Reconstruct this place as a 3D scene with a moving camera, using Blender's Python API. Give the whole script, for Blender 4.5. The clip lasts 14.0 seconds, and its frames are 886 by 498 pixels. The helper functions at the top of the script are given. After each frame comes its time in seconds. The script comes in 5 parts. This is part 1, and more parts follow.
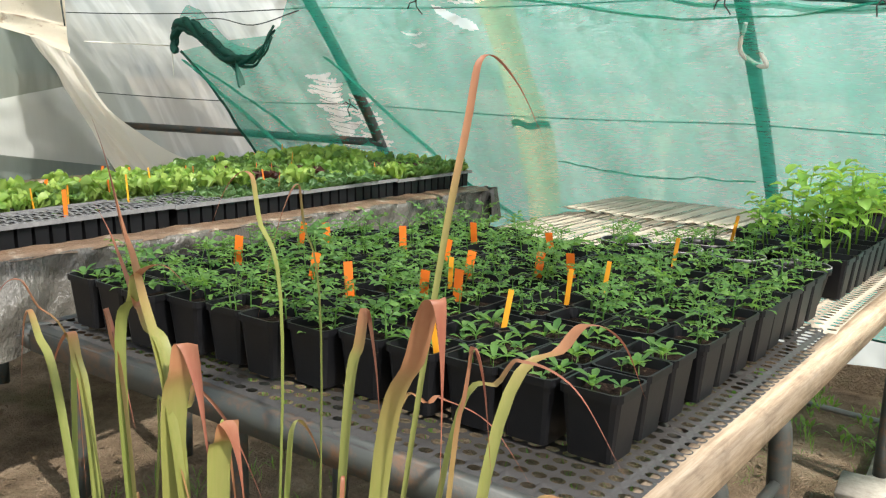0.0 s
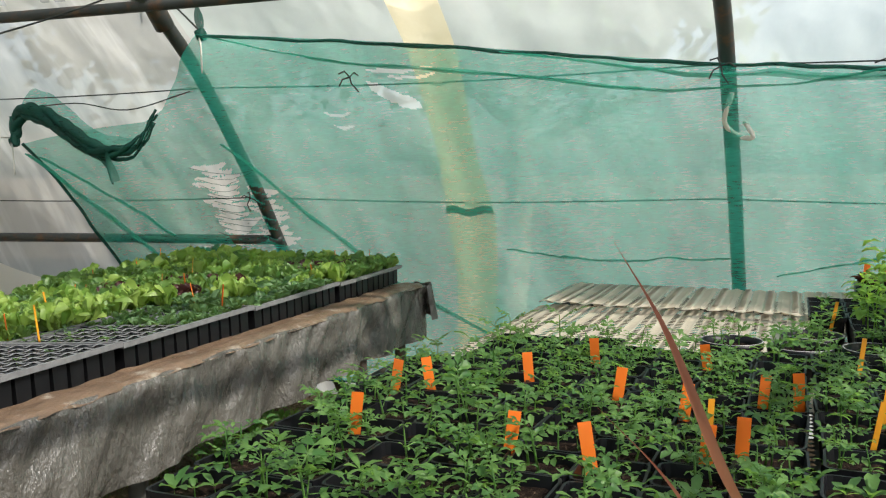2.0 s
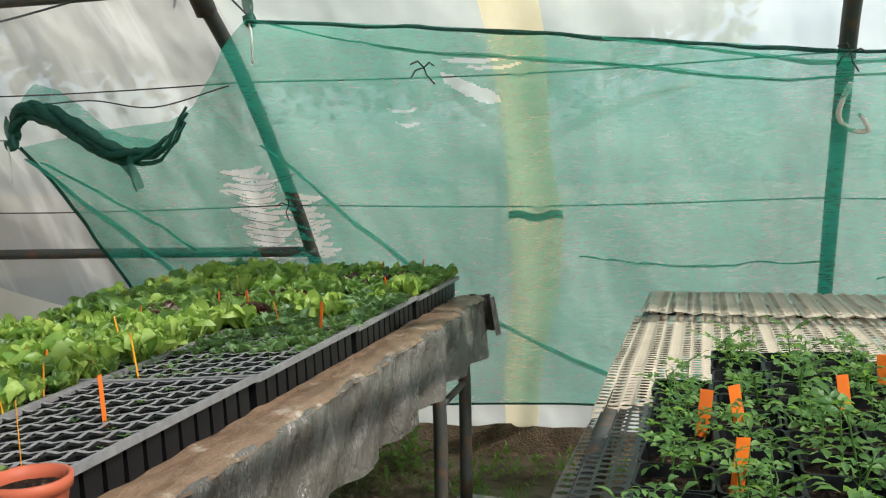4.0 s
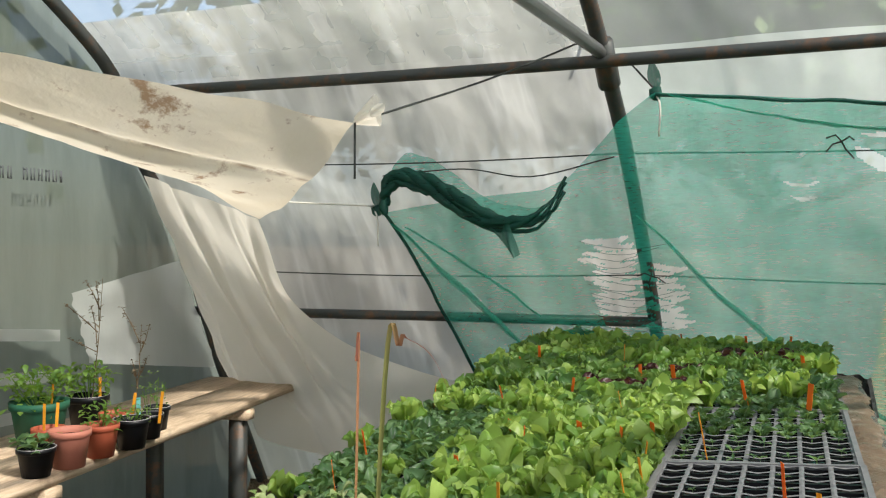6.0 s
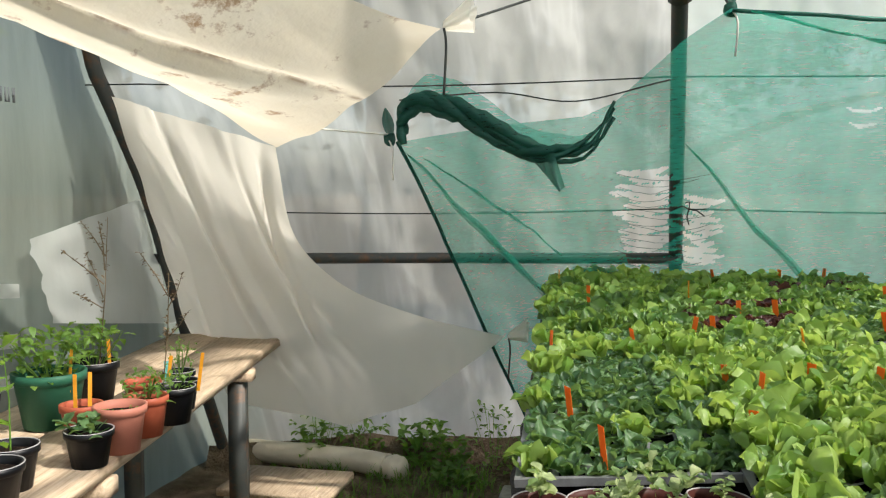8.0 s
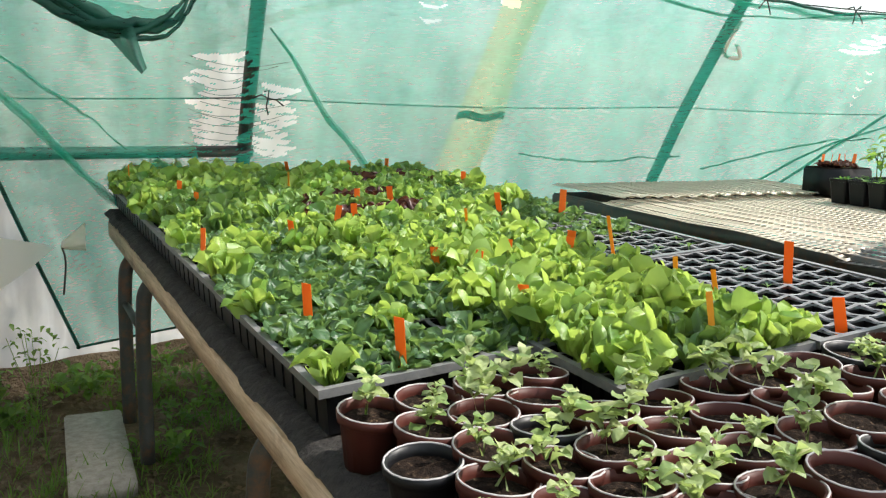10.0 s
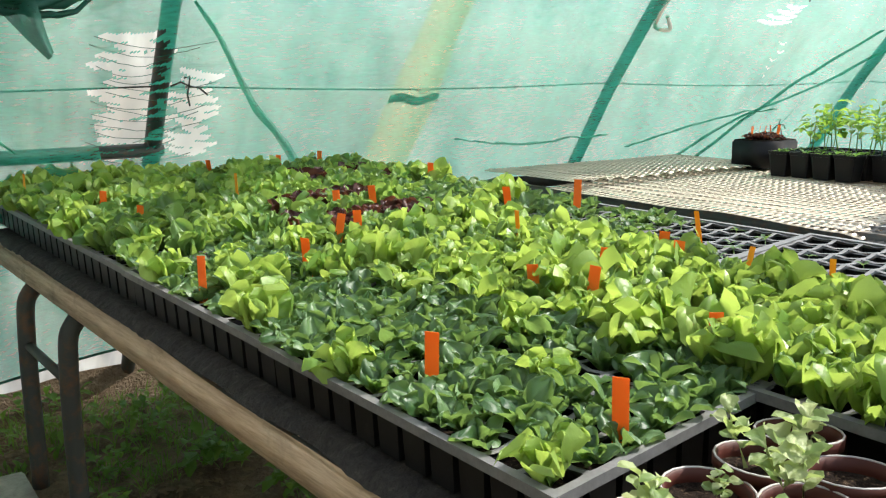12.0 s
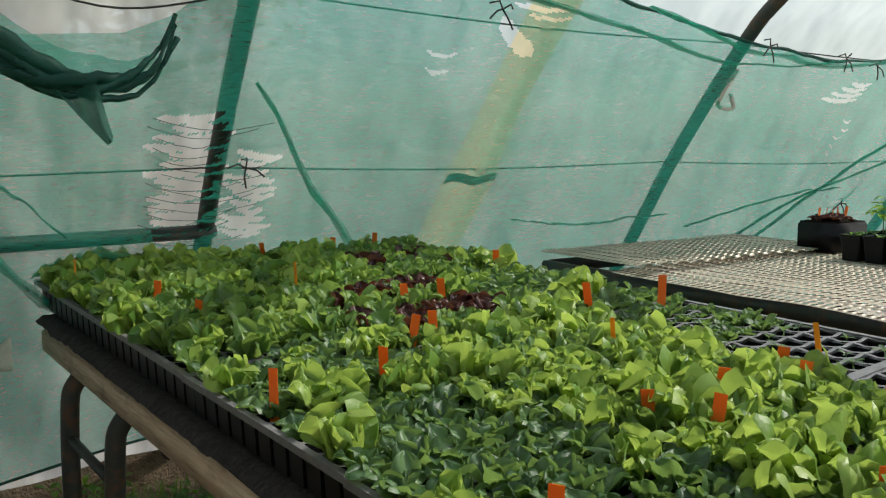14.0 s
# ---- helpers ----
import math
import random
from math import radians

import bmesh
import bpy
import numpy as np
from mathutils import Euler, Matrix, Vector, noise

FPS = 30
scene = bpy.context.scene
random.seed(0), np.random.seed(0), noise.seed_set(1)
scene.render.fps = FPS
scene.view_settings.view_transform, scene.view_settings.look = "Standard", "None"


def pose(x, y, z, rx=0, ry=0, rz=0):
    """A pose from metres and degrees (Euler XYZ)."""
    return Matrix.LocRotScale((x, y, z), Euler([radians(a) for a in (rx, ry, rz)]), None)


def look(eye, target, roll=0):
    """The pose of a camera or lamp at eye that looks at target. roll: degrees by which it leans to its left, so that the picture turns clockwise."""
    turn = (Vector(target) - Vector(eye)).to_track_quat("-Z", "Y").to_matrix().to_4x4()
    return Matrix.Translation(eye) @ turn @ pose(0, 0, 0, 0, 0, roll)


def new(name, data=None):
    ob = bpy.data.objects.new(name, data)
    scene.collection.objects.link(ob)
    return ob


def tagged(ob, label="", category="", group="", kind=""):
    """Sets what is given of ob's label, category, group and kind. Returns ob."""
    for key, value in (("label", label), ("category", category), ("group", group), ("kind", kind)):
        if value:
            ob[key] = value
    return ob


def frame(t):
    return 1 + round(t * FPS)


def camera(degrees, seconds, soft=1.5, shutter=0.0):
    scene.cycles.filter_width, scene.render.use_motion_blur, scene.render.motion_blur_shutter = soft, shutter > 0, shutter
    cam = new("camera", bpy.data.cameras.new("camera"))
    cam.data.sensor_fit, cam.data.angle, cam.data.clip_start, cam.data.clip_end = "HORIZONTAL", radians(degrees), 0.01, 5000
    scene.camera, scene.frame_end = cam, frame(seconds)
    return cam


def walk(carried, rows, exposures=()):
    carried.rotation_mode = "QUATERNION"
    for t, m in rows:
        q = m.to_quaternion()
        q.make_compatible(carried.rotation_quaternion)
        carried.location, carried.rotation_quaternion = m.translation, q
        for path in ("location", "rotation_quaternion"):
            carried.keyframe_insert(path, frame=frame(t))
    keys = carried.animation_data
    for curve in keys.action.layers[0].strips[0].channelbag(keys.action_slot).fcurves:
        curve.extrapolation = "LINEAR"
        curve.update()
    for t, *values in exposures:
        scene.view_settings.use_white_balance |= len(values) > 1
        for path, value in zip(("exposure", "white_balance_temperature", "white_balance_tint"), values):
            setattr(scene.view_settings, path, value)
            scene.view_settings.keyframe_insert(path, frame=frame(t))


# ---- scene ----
cam = camera(53.6, 14.0, soft=1.2)
PATH = [
    (0, (-0.105, 0.22, 1.424), (-1.328, 1.76, 1.056), 1.9),
    (0.5, (-0.28, 0.273, 1.418), (-1.175, 2.026, 1.063), 1.8),
    (1, (-0.515, 0.221, 1.472), (-1.24, 2.064, 1.194), 1.2),
    (1.5, (-0.859, 0.139, 1.488), (-1.573, 1.992, 1.247), 1.2),
    (2, (-1.056, 0.284, 1.416), (-1.862, 2.106, 1.242), -0.4),
    (2.5, (-1.203, 0.405, 1.38), (-2.11, 2.178, 1.194), -0.2),
    (2.7, (-1.234, 0.404, 1.379), (-2.16, 2.166, 1.185), -0.1),
    (4.8, (-2.195, 0.305, 1.396), (-2.655, 2.248, 1.275), -1.0),
    (5, (-2.288, 0.262, 1.404), (-2.744, 2.206, 1.293), -0.8),
    (5.5, (-2.552, 0.088, 1.438), (-3.112, 2.007, 1.393), -0.3),
    (6, (-2.737, 0.008, 1.433), (-3.618, 1.803, 1.421), 0.3),
    (6.5, (-2.989, 0.129, 1.406), (-4.024, 1.84, 1.405), -0.1),
    (7, (-3.21, 0.212, 1.381), (-4.156, 1.973, 1.326), 0.2),
    (7.5, (-3.467, 0.155, 1.384), (-4.115, 2.045, 1.287), -0.7),
    (8, (-3.647, 0.069, 1.375), (-4.151, 2.0, 1.244), -0.2),
    (8.5, (-3.76, 0.114, 1.36), (-4.061, 2.086, 1.21), 0.8),
    (9, (-3.873, 0.196, 1.333), (-3.77, 2.18, 1.103), 1.9),
    (9.2, (-3.937, 0.231, 1.323), (-3.642, 2.193, 1.072), 2.6),
    (11.3, (-4.377, 0.569, 1.302), (-3.468, 2.3, 0.881), -0.2),
    (11.5, (-4.359, 0.682, 1.297), (-3.43, 2.405, 0.884), -0.1),
    (12, (-4.452, 0.865, 1.31), (-3.388, 2.517, 0.935), -0.3),
    (12.5, (-4.544, 1.008, 1.356), (-3.419, 2.639, 1.082), -2.0),
    (13, (-4.53, 1.079, 1.366), (-3.483, 2.771, 1.166), -2.1),
    (13.5, (-4.502, 1.099, 1.378), (-3.515, 2.829, 1.199), -0.7),
    (14, (-4.466, 1.06, 1.369), (-3.443, 2.763, 1.136), 0.1),
]

EXPOSURES = [(0.0, 1.03), (0.5, 1.27), (1.0, 0.88), (1.5, 0.52), (2.5, 0.65), (5.0, 0.65), (5.5, 0.66), (6.0, 0.5), (6.5, 0.12), (7.0, 0.55), (7.5, 0.75), (8.5, 0.75), (9.0, 1.1), (11.5, 1.3), (12.0, 1.25), (12.5, 0.95), (13.5, 0.35), (14.0, 0.3)]
walk(cam, [(t, look(eye, target, roll)) for t, eye, target, roll in PATH], EXPOSURES)

# ---------------------------------------------------------------- light
SUN_ELEV, SUN_AZ = 46.0, -13.0         # degrees; azimuth from +x towards +y
world = bpy.data.worlds.new("sky")
scene.world = world
world.use_nodes = True
wn = world.node_tree.nodes
sky = wn.new("ShaderNodeTexSky")
sky.sky_type, sky.sun_disc = "NISHITA", False
sky.sun_elevation, sky.sun_rotation = radians(SUN_ELEV), radians(90 - SUN_AZ)
sky.air_density, sky.dust_density = 1.0, 2.5
wn["Background"].inputs["Strength"].default_value = 0.15
world.node_tree.links.new(sky.outputs[0], wn["Background"].inputs[0])
sun = new("sun", bpy.data.lights.new("sun", "SUN"))
sun.data.energy, sun.data.angle, sun.data.color = 5.0, radians(1.0), (1.0, 0.96, 0.89)
sd = Vector((math.cos(radians(SUN_ELEV)) * math.cos(radians(SUN_AZ)), math.cos(radians(SUN_ELEV)) * math.sin(radians(SUN_AZ)), math.sin(radians(SUN_ELEV))))
sun.matrix_world = look(sd * 30, (0, 0, 0))


# ---------------------------------------------------------------- materials
class Mat:
    """A small builder of node materials."""

    def __init__(self, name):
        self.m = bpy.data.materials.new(name)
        self.m.use_nodes = True
        self.t = self.m.node_tree
        self.n = self.t.nodes
        self.p = self.n["Principled BSDF"]
        self.out = self.n["Material Output"]
        self.co = self.n.new("ShaderNodeTexCoord").outputs["Object"]

    def link(self, a, b):
        self.t.links.new(a, b)

    def world_coords(self):
        self.co = self.n.new("ShaderNodeNewGeometry").outputs["Position"]
        return self

    def noise(self, scale, detail=4.0, rough=0.6, stretch=None):
        co = self.co
        if stretch:
            mp = self.n.new("ShaderNodeMapping")
            mp.inputs["Scale"].default_value = stretch
            self.link(co, mp.inputs["Vector"])
            co = mp.outputs[0]
        tex = self.n.new("ShaderNodeTexNoise")
        tex.inputs["Scale"].default_value, tex.inputs["Detail"].default_value, tex.inputs["Roughness"].default_value = scale, detail, rough
        self.link(co, tex.inputs["Vector"])
        return tex.outputs["Fac"]

    def ramp(self, fac, stops):
        r = self.n.new("ShaderNodeValToRGB")
        e = r.color_ramp.elements
        while len(e) < len(stops):
            e.new(0.5)
        for el, (pos, col) in zip(e, stops):
            el.position, el.color = pos, (*col, 1) if len(col) == 3 else col
        self.link(fac, r.inputs["Fac"])
        return r.outputs["Color"]

    def mix(self, fac, a, b, mode="MIX"):
        m = self.n.new("ShaderNodeMix")
        m.data_type, m.blend_type = "RGBA", mode
        for sock, v in ((m.inputs["Factor"], fac), (m.inputs["A"], a), (m.inputs["B"], b)):
            if isinstance(v, (int, float)):
                sock.default_value = v
            elif isinstance(v, tuple):
                sock.default_value = (*v, 1)
            else:
                self.link(v, sock)
        return m.outputs["Result"]

    def random(self):
        return self.n.new("ShaderNodeObjectInfo").outputs["Random"]

    def island(self):
        return self.n.new("ShaderNodeNewGeometry").outputs["Random Per Island"]

    def maths(self, op, a, b=0.0):
        m = self.n.new("ShaderNodeMath")
        m.operation = op
        for sock, v in zip(m.inputs, (a, b)):
            if isinstance(v, (int, float)):
                sock.default_value = v
            else:
                self.link(v, sock)
        return m.outputs[0]

    def bump(self, height, strength=0.3, distance=0.01):
        b = self.n.new("ShaderNodeBump")
        b.inputs["Strength"].default_value, b.inputs["Distance"].default_value = strength, distance
        self.link(height, b.inputs["Height"])
        self.link(b.outputs[0], self.p.inputs["Normal"])
        return b.outputs[0]

    def base(self, colour, rough=0.7, metal=0.0):
        if isinstance(colour, tuple):
            self.p.inputs["Base Color"].default_value = (*colour, 1)
        else:
            self.link(colour, self.p.inputs["Base Color"])
        if isinstance(rough, (int, float)):
            self.p.inputs["Roughness"].default_value = rough
        else:
            self.link(rough, self.p.inputs["Roughness"])
        self.p.inputs["Metallic"].default_value = metal
        return self

    def passing(self, colour, amount, clear=0.0, normal=None):
        """Lets light through: amount of it scattered, clear of it straight."""
        tr = self.n.new("ShaderNodeBsdfTranslucent")
        if isinstance(colour, tuple):
            tr.inputs["Color"].default_value = (*colour, 1)
        else:
            self.link(colour, tr.inputs["Color"])
        if normal:
            self.link(normal, tr.inputs["Normal"])
        a = self.n.new("ShaderNodeMixShader")
        if isinstance(amount, (int, float)):
            a.inputs[0].default_value = amount
        else:
            self.link(amount, a.inputs[0])
        self.link(self.p.outputs[0], a.inputs[1])
        self.link(tr.outputs[0], a.inputs[2])
        last = a.outputs[0]
        if not isinstance(clear, (int, float)) or clear > 0:
            tp = self.n.new("ShaderNodeBsdfTransparent")
            c = self.n.new("ShaderNodeMixShader")
            if isinstance(clear, (int, float)):
                c.inputs[0].default_value = clear
            else:
                self.link(clear, c.inputs[0])
            self.link(last, c.inputs[1])
            self.link(tp.outputs[0], c.inputs[2])
            last = c.outputs[0]
        self.link(last, self.out.inputs["Surface"])
        return self


def make_materials():
    M = {}

    def film(name, tint, clear, dirt, amount=0.72, relief=0.38, crease=0.0):
        k = Mat(name).world_coords()
        big = k.noise(1.3, 5, 0.6)
        streak = k.noise(2.0, 6, 0.7, (3.0, 3.0, 0.35))
        d = k.mix(streak, tint, dirt)
        col = k.mix(k.maths("MULTIPLY", big, 0.5), d, tint)
        if crease:
            mp = k.n.new("ShaderNodeMapping")
            mp.inputs["Rotation"].default_value = (0, radians(-27), 0)
            mp.inputs["Scale"].default_value = (5.0, 1.0, 0.30)
            k.link(k.co, mp.inputs["Vector"])
            tx = k.n.new("ShaderNodeTexNoise")
            tx.inputs["Scale"].default_value, tx.inputs["Detail"].default_value = 1.5, 3.0
            k.link(mp.outputs[0], tx.inputs["Vector"])
            line = k.ramp(tx.outputs["Fac"], [(0.50, (0, 0, 0)), (0.60, (1, 1, 1)), (0.66, (0.1, 0.1, 0.1))])
            col = k.mix(k.maths("MULTIPLY", line, crease), col, (0.95, 0.95, 0.90))
        k.base(col, 0.24)
        k.p.inputs["Specular IOR Level"].default_value = 0.6
        nb = k.bump(k.maths("ADD", k.noise(2.2, 2, 0.45, (1.9, 1.9, 0.32)), k.maths("MULTIPLY", k.noise(16, 3, 0.5, (1, 1, 0.4)), 0.05)), relief, 0.08)
        k.passing(col, amount, clear, nb)
        M[name] = k.m

    film("film_wall", (0.80, 0.85, 0.79), 0.24, (0.55, 0.60, 0.54), 0.72)
    # greyer copy of film_wall; the trees' shade is put into its tint
    film("film_old", (0.70, 0.70, 0.64), 0.16, (0.46, 0.46, 0.42), 0.72, 0.5, 0.4)
    film("film_roof", (0.76, 0.80, 0.76), 0.60, (0.52, 0.56, 0.52), 0.66)
    # tint lowered to stand in for the dark trees behind the end wall
    film("film_end", (0.30, 0.34, 0.30), 0.07, (0.14, 0.17, 0.14), 0.5, 1.0)
    film("film_tarp", (0.99, 0.94, 0.83), 0.08, (0.95, 0.89, 0.78), 0.62, 0.5)
    film("film_patch", (0.85, 0.87, 0.84), 0.40, (0.62, 0.65, 0.60), 0.50, 0.9)

    k = Mat("tarp_dirty").world_coords()
    spots = k.ramp(k.noise(5.0, 6, 0.72), [(0.58, (0, 0, 0)), (0.66, (1, 1, 1))])
    ac = k.n.new("ShaderNodeAttribute")
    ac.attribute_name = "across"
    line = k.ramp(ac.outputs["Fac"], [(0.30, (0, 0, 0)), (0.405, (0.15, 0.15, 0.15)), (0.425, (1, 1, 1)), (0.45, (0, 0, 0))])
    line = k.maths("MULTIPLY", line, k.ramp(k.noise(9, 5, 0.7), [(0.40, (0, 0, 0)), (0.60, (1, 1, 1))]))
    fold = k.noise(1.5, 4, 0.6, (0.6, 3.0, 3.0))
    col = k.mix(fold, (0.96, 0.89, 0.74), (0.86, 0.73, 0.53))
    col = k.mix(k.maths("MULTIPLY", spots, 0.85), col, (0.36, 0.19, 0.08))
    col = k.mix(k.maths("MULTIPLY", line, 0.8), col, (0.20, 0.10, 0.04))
    k.base(col, 0.35)
    k.passing(col, 0.60, 0.05, k.bump(k.noise(9, 4), 0.3, 0.03))
    M["tarp_dirty"] = k.m

    k = Mat("cream_film").world_coords()
    k.base(k.mix(k.noise(6, 5, 0.6), (0.72, 0.65, 0.50), (0.52, 0.44, 0.31)), 0.45)
    k.bump(k.noise(20, 4), 0.5, 0.01)
    M["cream_film"] = k.m

    k = Mat("film_band").world_coords()
    col = k.mix(k.noise(3, 5, 0.6, (4, 4, 0.5)), (0.90, 0.81, 0.60), (0.82, 0.70, 0.46))
    k.base(col, 0.4)
    k.passing(col, 0.95, 0.0, k.bump(k.noise(8, 3), 0.3, 0.03))
    M["film_band"] = k.m

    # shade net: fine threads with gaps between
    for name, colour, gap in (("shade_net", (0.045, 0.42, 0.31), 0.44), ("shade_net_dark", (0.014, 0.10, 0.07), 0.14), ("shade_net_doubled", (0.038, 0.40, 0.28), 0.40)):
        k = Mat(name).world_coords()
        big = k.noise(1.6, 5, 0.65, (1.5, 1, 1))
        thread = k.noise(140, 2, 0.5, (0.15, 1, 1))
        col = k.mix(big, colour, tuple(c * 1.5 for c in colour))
        k.base(col, 0.55)
        clear = k.maths("ADD", k.maths("MULTIPLY", k.maths("SUBTRACT", thread, 0.5), 0.5), k.maths("ADD", k.maths("MULTIPLY", k.maths("SUBTRACT", big, 0.5), -0.35), gap))
        clear.node.use_clamp = True
        k.passing(col, 0.55, clear, k.bump(k.noise(9, 4, 0.6), 0.4, 0.03))
        M[name] = k.m

    k = Mat("steel_painted").world_coords()
    col = k.mix(k.ramp(k.noise(14, 6, 0.7), [(0.5, (0, 0, 0)), (0.68, (1, 1, 1))]), (0.055, 0.06, 0.055), (0.14, 0.075, 0.04))
    k.base(col, 0.55, 0.3)
    k.bump(k.noise(90, 3), 0.2, 0.002)
    M["steel"] = k.m

    k = Mat("steel_galvanised").world_coords()
    k.base(k.mix(k.noise(30, 5, 0.7), (0.30, 0.31, 0.30), (0.18, 0.17, 0.15)), 0.42, 0.75)
    k.bump(k.noise(120, 3), 0.2, 0.002)
    M["galvanised"] = k.m

    k = Mat("perforated_sheet").world_coords()
    k.base(k.mix(k.noise(7, 6, 0.7), (0.66, 0.58, 0.46), (0.42, 0.35, 0.26)), 0.40, 0.25)
    k.bump(k.noise(160, 3), 0.15, 0.001)
    M["sheet"] = k.m

    k = Mat("stained_sheet").world_coords()
    k.base(k.mix(k.noise(7, 6, 0.7), (0.085, 0.08, 0.075), (0.03, 0.026, 0.022)), 0.42, 0.25)
    k.bump(k.noise(160, 3), 0.15, 0.001)
    M["stained_sheet"] = k.m

    for name, tone in (("wood", 1.38), ("pale_wood", 1.2), ("dark_wood", 0.55)):
        k = Mat(name)
        g = k.noise(7, 8, 0.7, (14, 1.0, 14))
        col = k.ramp(g, [(0.25, (0.20 * tone, 0.14 * tone, 0.09 * tone)), (0.5, (0.40 * tone, 0.30 * tone, 0.20 * tone)), (0.75, (0.54 * tone, 0.44 * tone, 0.32 * tone))])
        col = k.mix(k.ramp(k.noise(5, 5, 0.7), [(0.54, (0, 0, 0)), (0.76, (0.7, 0.7, 0.7))]), col, (0.12, 0.075, 0.05))
        k.base(col, 0.75)
        k.bump(g, 0.5, 0.004)
        M[name] = k.m

    k = Mat("concrete")
    k.base(k.ramp(k.noise(30, 6, 0.7), [(0.3, (0.30, 0.27, 0.22)), (0.7, (0.52, 0.48, 0.41))]), 0.9)
    k.bump(k.noise(60, 5), 0.5, 0.006)
    M["concrete"] = k.m

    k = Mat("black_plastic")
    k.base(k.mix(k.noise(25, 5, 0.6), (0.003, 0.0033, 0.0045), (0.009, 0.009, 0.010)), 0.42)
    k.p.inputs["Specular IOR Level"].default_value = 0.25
    k.bump(k.noise(50, 3), 0.12, 0.002)
    M["black"] = k.m

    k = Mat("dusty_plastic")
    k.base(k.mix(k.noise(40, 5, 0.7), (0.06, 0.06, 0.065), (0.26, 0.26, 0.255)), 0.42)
    k.p.inputs["Specular IOR Level"].default_value = 0.3
    M["tray"] = k.m

    k = Mat("grey_cover").world_coords()
    c = k.mix(k.noise(4, 6, 0.65), (0.045, 0.043, 0.038), (0.15, 0.14, 0.12))
    k.base(c, k.ramp(k.noise(9, 4), [(0.3, (0.18,) * 3), (0.7, (0.42,) * 3)]))
    k.bump(k.noise(7, 6, 0.65, (1, 1, 0.6)), 0.9, 0.06)
    M["cover"] = k.m

    k = Mat("brown_cover").world_coords()
    c = k.mix(k.noise(5, 6, 0.7), (0.075, 0.045, 0.028), (0.24, 0.16, 0.10))
    c = k.mix(k.ramp(k.noise(11, 5, 0.75), [(0.56, (0, 0, 0)), (0.66, (0.8, 0.8, 0.8))]), c, (0.40, 0.35, 0.28))
    k.base(c, k.ramp(k.noise(12, 4), [(0.3, (0.25,) * 3), (0.7, (0.6,) * 3)]))
    k.bump(k.noise(16, 6, 0.65, (1, 0.6, 1)), 0.8, 0.02)
    M["brown_cover"] = k.m

    for name, a, b in (("terracotta_plastic", (0.42, 0.105, 0.05), (0.30, 0.07, 0.04)), ("brown_pot", (0.075, 0.019, 0.013), (0.045, 0.013, 0.010)),
                       ("green_pot", (0.02, 0.09, 0.05), (0.03, 0.12, 0.07)), ("pale_pot", (0.48, 0.19, 0.13), (0.36, 0.13, 0.09))):
        k = Mat(name)
        k.base(k.mix(k.noise(20, 4), a, b), 0.5)
        k.p.inputs["Specular IOR Level"].default_value = 0.2
        M[name] = k.m

    k = Mat("potting_soil").world_coords()
    k.base(k.ramp(k.noise(110, 5, 0.8), [(0.38, (0.005, 0.004, 0.003)), (0.58, (0.022, 0.014, 0.010)), (0.68, (0.15, 0.105, 0.065))]), 0.95)
    k.bump(k.noise(120, 4), 0.9, 0.006)
    k.p.inputs["Specular IOR Level"].default_value = 0.08
    M["soil"] = k.m

    k = Mat("ledge_dirt").world_coords()
    k.base(k.ramp(k.noise(60, 6, 0.75), [(0.35, (0.008, 0.007, 0.006)), (0.6, (0.03, 0.026, 0.023)), (0.75, (0.10, 0.085, 0.07))]), 0.85)
    k.bump(k.noise(90, 5), 1.0, 0.008)
    M["ledge_dirt"] = k.m

    k = Mat("earth").world_coords()
    c = k.ramp(k.noise(3.5, 8, 0.7), [(0.3, (0.095, 0.066, 0.043)), (0.5, (0.24, 0.175, 0.115)), (0.7, (0.40, 0.31, 0.215))])
    c = k.mix(k.ramp(k.noise(1.1, 5, 0.7), [(0.52, (0, 0, 0)), (0.66, (0.55, 0.55, 0.55))]), c, (0.07, 0.085, 0.03))
    k.base(c, 0.95)
    k.bump(k.maths("ADD", k.noise(14, 6, 0.7), k.noise(90, 3)), 1.0, 0.035)
    k.p.inputs["Specular IOR Level"].default_value = 0.1
    M["earth"] = k.m

    for name, col in (("tag_orange", (0.95, 0.24, 0.025)), ("tag_yellow", (0.90, 0.42, 0.03)), ("tag_blue", (0.2, 0.6, 0.55))):
        k = Mat(name)
        k.base(k.mix(k.maths("MULTIPLY", k.random(), 0.4), col, tuple(c * 0.7 for c in col)), 0.4)
        k.passing(col, 0.3)
        M[name] = k.m

    def leaf(name, dark, light, glow, amount=0.42, rough=0.42):
        k = Mat(name)
        at = k.n.new("ShaderNodeAttribute")
        at.attribute_name = "leafvar"
        isl = k.maths("FRACT", k.maths("ADD", at.outputs["Fac"], k.random()))
        col = k.mix(isl, dark, light)
        col = k.mix(k.maths("MULTIPLY", k.noise(70, 3, 0.6), 0.5), col, dark)
        k.base(col, rough)
        k.p.inputs["Specular IOR Level"].default_value = 0.4
        k.bump(k.noise(75, 4), 0.5, 0.005)
        k.passing(k.mix(isl, glow, tuple(c * 0.75 for c in glow)), amount)
        M[name] = k.m

    leaf("lettuce_leaf", (0.085, 0.19, 0.034), (0.44, 0.57, 0.14), (0.62, 0.82, 0.15), 0.40, 0.38)
    leaf("lettuce_dark", (0.030, 0.090, 0.024), (0.24, 0.37, 0.10), (0.46, 0.68, 0.13), 0.34, 0.38)
    leaf("lettuce_red", (0.030, 0.010, 0.014), (0.13, 0.055, 0.04), (0.18, 0.06, 0.03), 0.3, 0.34)
